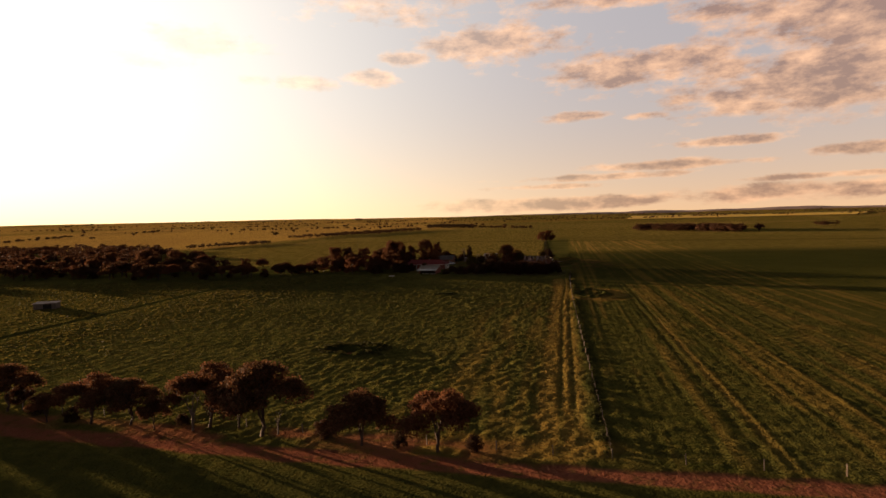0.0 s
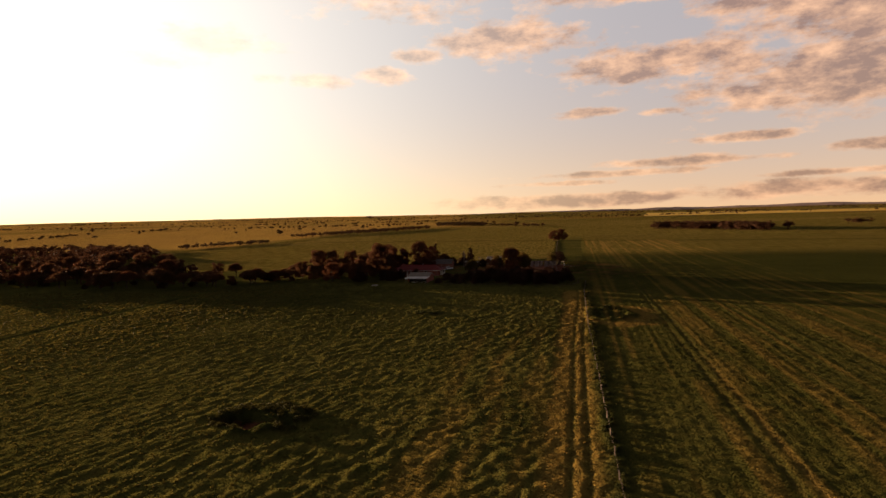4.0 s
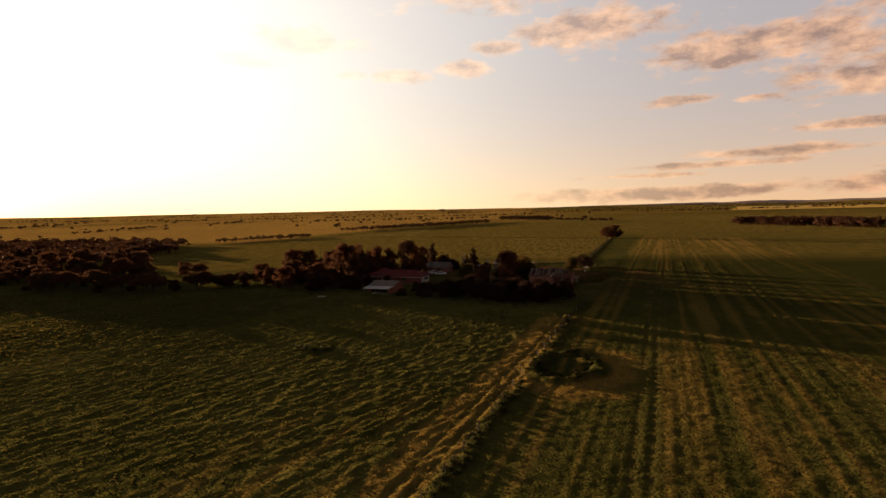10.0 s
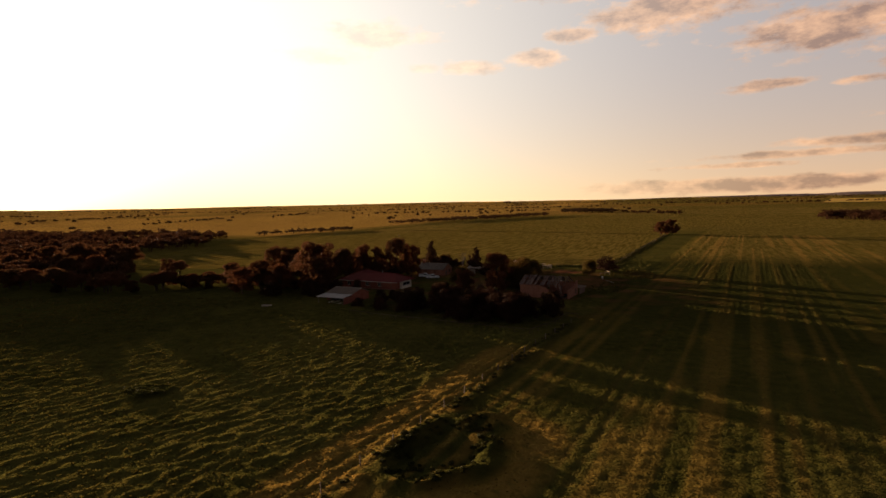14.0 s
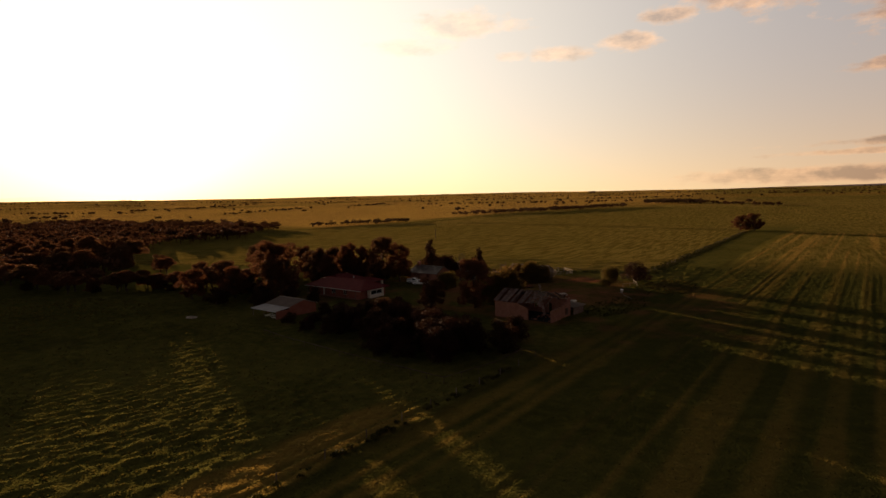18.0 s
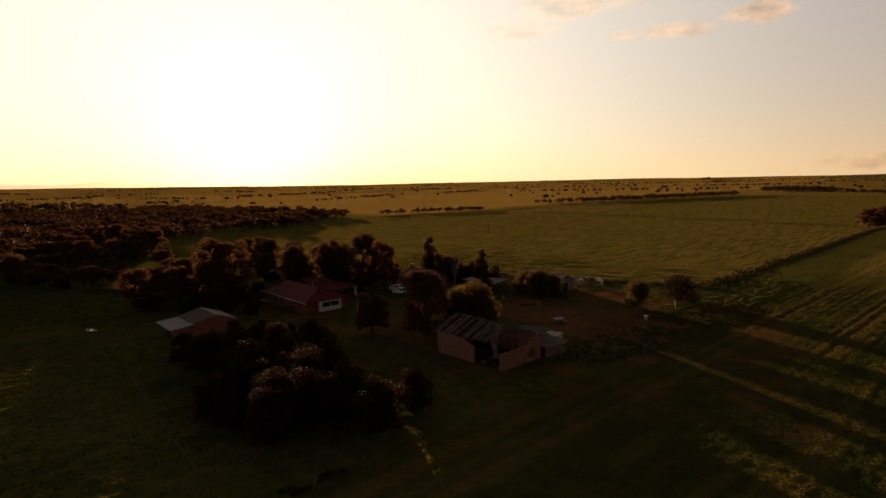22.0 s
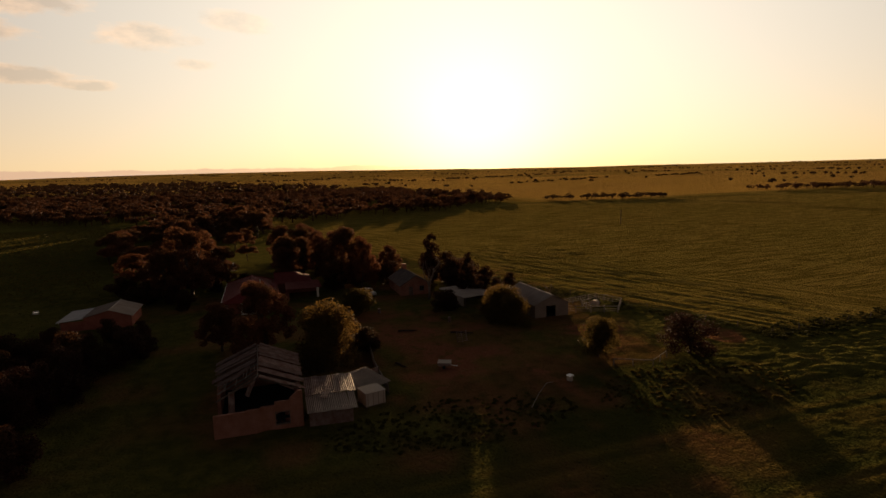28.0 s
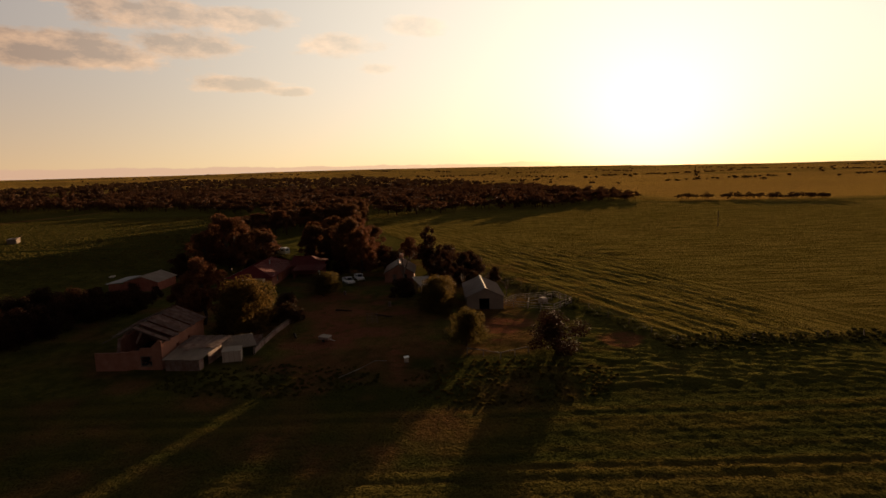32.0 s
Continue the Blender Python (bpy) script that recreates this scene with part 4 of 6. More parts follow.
def far_trees(name, label, spots, seed, quads=70, leaf=1.1):
    """Far trees joined in one mesh: a stem and a ragged crown each."""
    rg = np.random.default_rng(seed)
    kinds = []
    for k in range(5):
        cl = []
        for j in range(10):
            a, q = rg.random() * 6.283, rg.random() ** 0.5
            cl.append((np.array([math.cos(a) * q * 0.36, math.sin(a) * q * 0.36, 0.24 + 0.52 * (1 - 0.6 * q * q) * rg.random() ** 0.7 + 0.08]), np.array([0.19, 0.19, 0.15]) * (0.8 + 0.5 * rg.random())))
        v, f = leaves(rg, cl, quads, leaf / 8.0)
        kinds.append((v, f))
    vs, fs, k0 = [], [], 0
    stem = np.array([(sx * 0.02, sy * 0.02, z) for z in (-0.05, 0.6) for sx, sy in ((-1, -1), (1, -1), (1, 1), (-1, 1))])
    stem_f = np.array([(0, 1, 5, 4), (1, 2, 6, 5), (2, 3, 7, 6), (3, 0, 4, 7)])
    zs = rise(np.array([s[0] for s in spots]), np.array([s[1] for s in spots]))
    for (x, y, h), z in zip(spots, zs):
        v, f = kinds[int(rg.integers(5))]
        a = rg.random() * 6.283
        w = h * (0.95 + 0.55 * rg.random())
        c, s = math.cos(a) * w, math.sin(a) * w
        for vv, ff in ((v, f), (stem, stem_f)):
            p = np.stack([vv[:, 0] * c - vv[:, 1] * s + x, vv[:, 0] * s + vv[:, 1] * c + y, vv[:, 2] * h + z], -1)
            vs.append(p)
            fs.append(ff + k0)
            k0 += len(vv)
    ob = new(name, raw_mesh(name, np.concatenate(vs), np.concatenate(fs), M_LEAF_FAR))
    return tagged(ob, label, "trees", kind="stuff")


def inside(px, py, poly):
    c = False
    for (x0, y0), (x1, y1) in zip(poly, poly[1:] + poly[:1]):
        if (y0 > py) != (y1 > py) and px < (x1 - x0) * (py - y0) / (y1 - y0) + x0:
            c = not c
    return c


def scatter(poly, n, lo, hi, seed):
    rg = np.random.default_rng(seed)
    xs, ys = [p[0] for p in poly], [p[1] for p in poly]
    out = []
    while len(out) < n:
        x, y = rg.uniform(min(xs), max(xs)), rg.uniform(min(ys), max(ys))
        if inside(x, y, poly) and vnoise(x / 30, y / 30, seed) > 0.28:
            out.append((x, y, rg.uniform(lo, hi)))
    return out


def row(a, b, n, lo, hi, wide, seed):
    rg = np.random.default_rng(seed)
    return [(a[0] + (b[0] - a[0]) * t + rg.normal() * wide, a[1] + (b[1] - a[1]) * t + rg.normal() * wide, rg.uniform(lo, hi)) for t in rg.random(n)]


far_trees("woodland", "dense dark eucalypt woodland beyond the pasture", scatter([(-430, -150), (-392, 140), (-300, 240), (-180, 262), (-195, 284), (-285, 296), (-318, 350), (-345, 430), (-450, 545), (-900, 520), (-900, -150)], 3000, 4.5, 11.5, 51), 52, 150, 0.85)
far_trees("woodland", "wide dark eucalypt woodland reaching towards the skyline", scatter([(-900, -700), (-430, -150), (-900, -150), (-900, 430), (-1250, 440), (-1500, 300), (-2000, 150), (-2200, -700)], 1300, 7, 13, 71), 72, 46, 1.7)
far_trees("scrub_row", "row of low scrub trees along a paddock fence", row((-440, 575), (-400, 685), 60, 4.5, 7.5, 5, 53) + row((-455, 640), (-440, 575), 8, 3, 5, 3, 54), 55)
far_trees("tree_line", "line of trees along a distant paddock boundary", row((-445, 870), (-340, 1240), 170, 6, 10, 14, 56) + row((-470, 985), (-445, 870), 14, 5, 8, 8, 57), 58)
far_trees("woodlot", "dark block of woodland standing in the crop", scatter([(-400, 1500), (-230, 1390), (-215, 1430), (-380, 1550)], 120, 9, 13, 59), 60)
far_trees("woodlot", "long dark woodlot in the green crop", scatter([(110, 930), (222, 768), (258, 792), (134, 968)], 420, 8, 12, 61) + row((372, 945), (398, 920), 7, 8, 11, 3, 62), 63)
spots = []
rg = np.random.default_rng(64)
while len(spots) < 300:
    a, r = radians(rg.uniform(55, 215)), 950 + 3400 * rg.random() ** 1.1
    x, y = -30 + r * math.cos(a), 280 + r * math.sin(a)
    if a < radians(95) and r < 1900:
        continue
    if vnoise(x / 110, y / 110, 65) > 0.6:
        spots.append((x, y, rg.uniform(4.5, 9.0)))
far_trees("scattered_trees", "scattered trees over the distant paddocks", spots, 66, 44, 2.2)
rg = np.random.default_rng(91)
for k in range(46):
    a, r0 = radians(56 + 158 * (k + 0.6 * rg.random()) / 46), 1150 + 3100 * ((k * 0.618) % 1.0)
    if a < radians(95) and r0 < 2000:
        r0 += 1500
    c = (-30 + r0 * math.cos(a), 280 + r0 * math.sin(a))
    half, lean = rg.uniform(160, 420), radians(rg.choice((16.0, 20.0, -62.0)) + rg.normal() * 4)
    ends = [(c[0] + q * math.cos(lean) * half, c[1] + q * math.sin(lean) * half) for q in (-1, 1)]
    far_trees("tree_belt", "thin belt of trees between distant paddocks", row(ends[0], ends[1], int(half / 6.5), 4, 8, 5 + 8 * rg.random(), 120 + k), 170 + k, 34, 2.4)


def canola():
    """A flowering crop far off, draped over the rising land."""
    vs, fs = [], []
    n, k = 60, 6
    for i in range(n + 1):
        a = radians(61 + 21 * i / n)
        for j in range(k + 1):
            r = 1950 + (760 + 60 * math.sin(i * 0.21)) * j / k
            x, y = -30 + r * math.cos(a), 280 + r * math.sin(a)
            vs.append((x, y, float(rise(x, y)) + 2.0))
    for i in range(n):
        for j in range(k):
            p = i * (k + 1) + j
            fs.append((p, p + k + 1, p + k + 2, p + 1))
    m = plain("canola_bloom", (0.62, 0.36, 0.004), (0.75, 0.45, 0.008), 0.9, 0, 0.02, 0.8, 0.5)
    tagged(new("canola_field", raw_mesh("canola_field", vs, fs, m, True)), "distant yellow flowering canola field", "field", kind="structure")


canola()


def distant_hills():
    """Low hills along the northern skyline, past the last paddocks, with haze put into their colour."""
    n, vs, fs = 90, [], []
    for i in range(n + 1):
        az = 40 + 62 * i / n
        a = radians(az)
        crest = 19 * float(np.interp(az, [40, 55, 66, 74, 80, 86, 92, 102], [0.5, 0.7, 0.9, 0.75, 1.0, 0.7, 0.3, 0.0])) * (0.75 + 0.5 * float(vnoise(az / 2.4, 3.0, 77))) + 3 * float(vnoise(az * 2.0, 1.0, 78))
        ex, ey = -20 + 4540 * math.cos(a), 220 + 4540 * math.sin(a)
        foot = float(rise(ex, ey))
        for r, z in ((4530, foot - 6), (4600, foot + 0.45 * crest), (4680, foot + crest), (4780, foot + 0.6 * crest), (4820, foot - 40)):
            vs.append((-20 + r * math.cos(a), 220 + r * math.sin(a), z))
    for i in range(n):
        for j in range(4):
            p = i * 5 + j
            fs.append((p, p + 5, p + 6, p + 1))
    # pale mauve base colour carries the distance haze
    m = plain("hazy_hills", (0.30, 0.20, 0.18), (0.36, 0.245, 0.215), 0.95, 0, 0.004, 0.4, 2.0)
    tagged(new("backdrop", raw_mesh("backdrop", vs, fs, m, True)), "low hills on the far skyline in haze-painted mauve", "hills", kind="structure")


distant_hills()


# ---- roofs and walls ----
def sheet_mesh(width, length, waves, mat, thick=0.02):
    """One corrugated sheet in its own frame: x across, y up the slope."""
    n = waves * 4
    top = [((i / n - 0.5) * width, math.sin(i / 4 * 6.2832) * 0.022) for i in range(n + 1)]
    v = [(x, y, z + dz) for dz in (0, -thick) for y in (0, length) for x, z in top]
    k = n + 1
    f = [(i, i + 1, k + i + 1, k + i) for i in range(n)] + [(2 * k + i + 1, 2 * k + i, 3 * k + i, 3 * k + i + 1) for i in range(n)]
    f += [(i + 1, i, 2 * k + i, 2 * k + i + 1) for i in range(n)] + [(k + i, k + i + 1, 3 * k + i + 1, 3 * k + i) for i in range(n)]
    me = bpy.data.meshes.new("sheet")
    me.from_pydata(v, [], f)
    me.materials.append(mat)
    return me


def slope(parent, a, b, c, n, mat, seed=0, drop=(), loose=0.0, name="roof_sheet"):
    """Sheets side by side from eave a to eave b, rising towards c above a."""
    a, b, c = Vector(a), Vector(b), Vector(c)
    ex, ey = (b - a).normalized(), (c - a)
    length = ey.length
    ey = (ey - ex * ey.dot(ex)).normalized()
    ez = ex.cross(ey)
    w = (b - a).length / n
    rg = random.Random(seed)
    me = sheet_mesh(w * 1.05, length, 4, mat)
    for i in range(n):
        if i in drop:
            continue
        o = a + ex * w * (i + 0.5) + ez * (0.006 * (i % 2) + rg.random() * loose * 0.25) - ey * rg.random() * loose
        m = Matrix((ex, ey, ez)).transposed().to_4x4()
        m.translation = o
        ob = new(name, me)
        ob.parent = parent
        ob.matrix_basis = m @ Matrix.Rotation(rg.uniform(-1, 1) * loose * 0.12, 4, "Z")


def walling(a, b, h, thick, holes=(), z0=0.0):
    """A straight wall from a to b with openings (from, to, sill, head) along it."""
    mb = MB()
    a, b = Vector((*a, 0)), Vector((*b, 0))
    l, turn = (b - a).length, math.degrees(math.atan2(b.y - a.y, b.x - a.x))
    d = (b - a) / l

    def block(s0, s1, lo, hi):
        if s1 - s0 > 0.01 and hi - lo > 0.01:
            c = a + d * (s0 + s1) / 2
            mb.box((c.x, c.y, z0 + (lo + hi) / 2), (s1 - s0, thick, hi - lo), turn)

    s = 0.0
    for s0, s1, lo, hi in sorted(holes):
        block(s, s0, 0, h)
        block(s0, s1, 0, lo)
        block(s0, s1, hi, h)
        s = s1
    block(s, l, 0, h)
    return mb


def window(parent, c, w, h, axis="y", mat=None, name="window"):
    """A framed pane with a sill, facing along x (axis y) or y (axis x)."""
    mat = mat or M_WHITE
    pick = (lambda u, v, z: (v, u, z)) if axis == "y" else (lambda u, v, z: (u, v, z))

    def bx(mb, u, v, z, su, sv, sz):
        o, q = pick(u, v, z), pick(su, sv, sz)
        return mb.box((c[0] + o[0], c[1] + o[1], c[2] + o[2]), q)

    fr = MB()
    for u in (-w / 2, w / 2, 0):
        bx(fr, u, 0, 0, 0.07, 0.12, h + 0.07)
    for z in (-h / 2, h / 2):
        bx(fr, 0, 0, z, w + 0.07, 0.13, 0.07)
    f = part(name, fr, parent, "", mat)
    part("pane", bx(MB(), 0, 0, 0, w, 0.02, h), f, "", M_GLASS)
    part("sill", bx(MB(), 0, 0, -h / 2 - 0.06, w + 0.2, 0.24, 0.05), f, "", mat)


def gable(x0, x1, y0, y1, eave, ridge, thick=0.25):
    """Gable end wall across y at x0, as thick as x1 - x0."""
    return MB().prism([(x0, y0, 0), (x0, y1, 0), (x0, y1, eave), (x0, (y0 + y1) / 2, ridge), (x0, y0, eave)], (x1 - x0, 0, 0))


# ---- ruined stone barn ----
def ruined_barn():
    r = thing("ruined_barn", "half-roofless pink stone farm building with rusty iron sheets", "ruin", Matrix.Translation((-1.24, 1.4, 0)) @ Matrix.Diagonal((0.8, 1, 1.18, 1)))
    front = MB()
    front.box((-6.2, 292.6, 1.12), (0.45, 3.4, 2.24)).box((-6.2, 295.0, 1.16), (0.45, 1.4, 2.32)).box((-6.2, 296.45, 1.22), (0.46, 1.5, 2.44))
    front.box((-6.2, 298.0, 0.25), (0.45, 1.6, 0.5)).box((-6.2, 298.0, 2.28), (0.45, 1.6, 0.96))
    front.prism([(-6.43, 298.8, 0), (-6.43, 300.2, 0), (-6.43, 300.2, 3.55), (-6.43, 299.7, 3.6), (-6.43, 298.8, 2.9)], (0.45, 0, 0))
    part("front_wall", front, r, "pink plastered stone wall with broken top", M_STONE)
    fr = MB()
    for y in (297.25, 298.75):
        fr.box((-6.15, y, 1.15), (0.3, 0.09, 1.3))
    for z in (0.55, 1.75):
        fr.box((-6.15, 298.0, z), (0.3, 1.41, 0.09))
    part("window_frame", fr, r, "bare grey timber window frame", M_TIMBER)
    part("north_wall", walling((-6.4, 300.0), (-24, 300.0), 3.2, 0.4, [(5.2, 6.3, 0, 2.1), (10, 11, 1.0, 2.1)]), r, "", M_STONE)
    south = MB()
    south.prism([(-13.4, 290.9, 0), (-24, 290.9, 0), (-24, 290.9, 3.1), (-16.5, 290.9, 3.0), (-14.6, 290.9, 2.5), (-13.4, 290.9, 2.3)], (0, 0.4, 0))
    part("south_wall", south, r, "", M_STONE)
    part("back_wall", gable(-24.2, -23.8, 291.0, 300.0, 3.2, 4.9), r, "", M_STONE)
    slope(r, (-24.3, 290.6, 3.25), (-14.8, 290.6, 3.25), (-24.3, 295.6, 5.05), 12, M_IRON, 5, (2, 6, 8, 9), 0.3)
    # floor coloured near black for the shade inside the walls
    part("floor", MB().box((-15.2, 295.5, 0.03), (17.2, 8.6, 0.12)), r, "", M_INNER_SHADE)
    slope(r, (-7.6, 300.5, 3.3), (-24.3, 300.5, 3.3), (-7.6, 295.6, 5.05), 19, M_IRON, 6, (1, 2, 5, 11), 0.25)
    ridge = part("ridge_beam", MB().beam((-24.2, 295.6, 4.86), (-8.5, 295.6, 4.8), 0.16), r, "", M_TIMBER)
    for i, x in enumerate((-14.1, -12.6, -11.0, -9.4, -7.9)):
        e = 0.35 if i == 2 else 0.0
        part("rafter", MB().beam((x + e, 291.2 + (1.6 if i == 3 else 0), 3.1 + (0.55 if i == 3 else 0)), (x, 295.5, 4.82), 0.07, 0.13), r, "", M_DEAD if i in (0, 2) else M_TIMBER)
        part("rafter", MB().beam((x, 300.2, 3.2), (x, 295.7, 4.82), 0.07, 0.13), r, "", M_TIMBER)
    for z, y in ((3.35, 291.8), (3.95, 293.4), (4.45, 294.8)):
        part("batten", MB().beam((-14.2, y, z), (-10.2 - y % 3, y + 0.1, z - 0.05), 0.05, 0.08), r, "", M_DEAD)
    for k in range(9):
        x = -23.4 + k * 1.15
        part("rafter", MB().beam((x, 290.7, 3.14), (x, 295.5, 4.86), 0.07, 0.12), r, "", M_DEAD if k % 3 == 0 else M_TIMBER)
    rg = random.Random(9)
    for k in range(11):
        y = 291.4 + 0.38 * k
        z = 3.3 + (y - 291.2) * 0.385
        x = -13.9 + rg.random() * 1.5
        part("batten", MB().beam((x, y, z), (x + rg.uniform(1.2, 5.0), y + rg.uniform(-0.15, 0.15), z + rg.uniform(-0.2, 0.08)), 0.04, 0.07), r, "", M_DEAD if k % 3 else M_TIMBER)
    me = sheet_mesh(0.8, 2.4, 4, M_IRON)
    for x, y, z, rx, ry, rz in ((-12.6, 292.6, 3.9, 26, 8, 14), (-10.6, 293.6, 3.6, 38, -14, -20), (-13.4, 291.0, 3.3, 18, 4, 6), (-8.6, 297.4, 4.2, -30, 12, 8), (-11.9, 294.2, 2.2, 62, 10, 35), (-9.2, 292.6, 1.1, 70, -10, 60)):
        part("loose_sheet", me, r).matrix_basis = pose(x, y, z, rx, ry, rz)
    for k in range(34):
        s = rg.uniform(0.15, 0.5)
        stone = MB().prism([(-s * 0.5, -s * 0.5, 0), (s * 0.45, -s * 0.6, 0), (s * 0.6, s * 0.3, 0), (0, s * 0.7, 0), (-s * 0.55, s * 0.4, 0)], (s * 0.1, 0, s * 0.6))
        part("fallen_stone", stone, r, "", M_STONE).matrix_basis = pose(rg.uniform(-13, -7), rg.uniform(291.4, 299.5), 0.08, 0, 0, rg.uniform(0, 360))


def leaning_sheds():
    s = thing("iron_lean_to", "low iron lean-to against the ruined stone wall", "lean-to", pose(-0.4, 1.6, 0))
    part("front_panel", walling((-5.2, 300.6), (-4.9, 305.4), 1.75, 0.08), s, "rusty iron cladding", M_IRON)
    part("side_panel", walling((-4.9, 305.4), (-13.2, 306.2), 1.75, 0.08, [(1.2, 2.6, 0, 1.6)]), s, "", M_IRON)
    for x, y in ((-9, 300.9), (-9, 305.7), (-13.4, 300.9), (-13.2, 306.1)):
        part("post", MB().box((x, y, 0.95), (0.12, 0.12, 1.9)), s, "", M_TIMBER)
    slope(s, (-4.7, 300.4, 1.82), (-4.5, 305.9, 1.78), (-9.2, 300.4, 2.12), 7, M_ZINC, 11, (), 0.22)
    slope(s, (-8.9, 300.5, 2.22), (-8.7, 306.4, 2.14), (-14.6, 300.5, 2.42), 7, M_IRON, 12, (), 0.25)
    part("loose_sheet", sheet_mesh(0.8, 2.6, 4, M_IRON), s).matrix_basis = pose(-7.5, 302.4, 2.2, 4, 3, 70)
    t = thing("water_tank", "pale square steel water tank beside the lean-to", "tank", pose(-9.9, 310.0, 0, 0, 0, 14) @ Matrix.Scale(0.86, 4))
    part("body", MB().box((0, 0, 0.95), (2.9, 3.0, 1.9)), t, "", M_PALE)
    part("lid", MB().box((0, 0, 1.94), (3.05, 3.15, 0.07)), t, "", M_PALE)
    for y in (-1.2, -0.4, 0.4, 1.2):
        part("rib", MB().box((1.47, y, 0.95), (0.05, 0.07, 1.86)), t, "", M_ZINC)
    part("base", MB().box((0, 0, 0.02), (3.2, 3.3, 0.12)), t, "", M_TIMBER)
    k = thing("goat_shed", "low iron skillion shed behind the tank", "shed", pose(-0.3, 1.8, 0))
    slope(k, (-9.6, 306.9, 1.5), (-11.6, 311.2, 1.5), (-15.2, 306.2, 1.95), 6, M_ZINC, 13, (), 0.1)
    for x, y, z in ((-9.9, 307.2, 1.5), (-11.7, 310.8, 1.5), (-15.0, 306.6, 1.85), (-16.6, 310.6, 1.85)):
        part("post", MB().box((x, y, z / 2), (0.12, 0.12, z)), k, "", M_TIMBER)
    part("back_panel", walling((-15.2, 306.4), (-16.8, 310.6), 1.7, 0.06), k, "", M_IRON)
    f = thing("iron_fence", "low fence of upright iron sheets on posts", "fence", pose(0.2, 1.6, 0))
    pts = [(-12.0, 310.9), (-17.0, 311.0), (-22.5, 311.2), (-28, 311.8), (-33.5, 312.3)]
    for i, (p, q) in enumerate(zip(pts, pts[1:])):
        part("panel", walling(p, q, 0.85 - 0.1 * (i % 2), 0.05, (), 0.05), f, "", M_IRON)
        part("rail", MB().beam((*p, 1.1 - 0.1 * (i % 2)), (*q, 1.1 - 0.1 * (i % 2)), 0.07, 0.09), f, "", M_DEAD)
    for p in pts:
        part("post", MB().box((*p, 0.6), (0.12, 0.12, 1.25)), f, "", M_TIMBER)


# ---- garage ----
def garage():
    g = thing("garage", "open-fronted brick garage with pale iron roof", "garage")
    x0, x1, ya, yb, yr, yc = -71.4, -62.0, 261.6, 265.6, 270.0, 274.0
    ends = [(yb, 0), (yc - 0.4, 0), (yc - 0.4, 2.2), (yr, 3.55), (yb, 2.45)]
    part("east_wall", MB().prism([(x1, y, z) for y, z in ends], (-0.26, 0, 0)), g, "red brick gable wall", M_BRICK)
    part("west_wall", MB().prism([(x0, y, z) for y, z in ends], (0.26, 0, 0)), g, "", M_BRICK)
    part("back_wall", walling((x0 + 0.26, yc - 0.52), (x1 - 0.26, yc - 0.52), 2.2, 0.24), g, "", M_BRICK)
    part("side_wall", walling((x1 - 0.13, ya + 0.3), (x1 - 0.13, yb), 1.95, 0.24), g, "red brick side wall", M_BRICK)
    part("floor_slab", MB().box(((x0 + x1) / 2, (ya + yc) / 2, 0.03), (x1 - x0 - 0.56, yc - ya - 1.2, 0.1)), g, "", M_CREAM)
    # dark panel added behind the open front, painting the shade inside
    part("inner_wall", walling((x0 + 0.27, yb + 1.2), (x1 - 0.27, yb + 1.2), 2.4, 0.12), g, "", M_INNER_SHADE)
    for x in (x0 + 0.1, (x0 + x1) / 2 - 0.1, x1 - 0.12):
        part("post", MB().box((x, ya + 0.2, 1.0), (0.16, 0.16, 2.0)), g, "", M_TIMBER)
    part("front_beam", MB().box(((x0 + x1) / 2, ya + 0.04, 1.98), (x1 - x0 + 0.3, 0.14, 0.2)), g, "", M_WHITE)
    slope(g, (x0 - 0.3, ya - 0.4, 2.06), (x1 + 0.3, ya - 0.4, 2.06), (x0 - 0.3, yb, 2.42), 11, M_BRIGHT, 21)
    slope(g, (x0 - 0.3, yb - 0.2, 2.52), (x1 + 0.3, yb - 0.2, 2.52), (x0 - 0.3, yr, 3.66), 11, M_ZINC, 22)
    slope(g, (x1 + 0.3, yc, 2.24), (x0 - 0.3, yc, 2.24), (x1 + 0.3, yr, 3.66), 11, M_PALE, 23)
    part("ridge_cap", MB().prism([(x0 - 0.35, yr - 0.2, 3.67), (x0 - 0.35, yr, 3.75), (x0 - 0.35, yr + 0.2, 3.67)], (x1 - x0 + 0.7, 0, 0)), g, "", M_PALE)


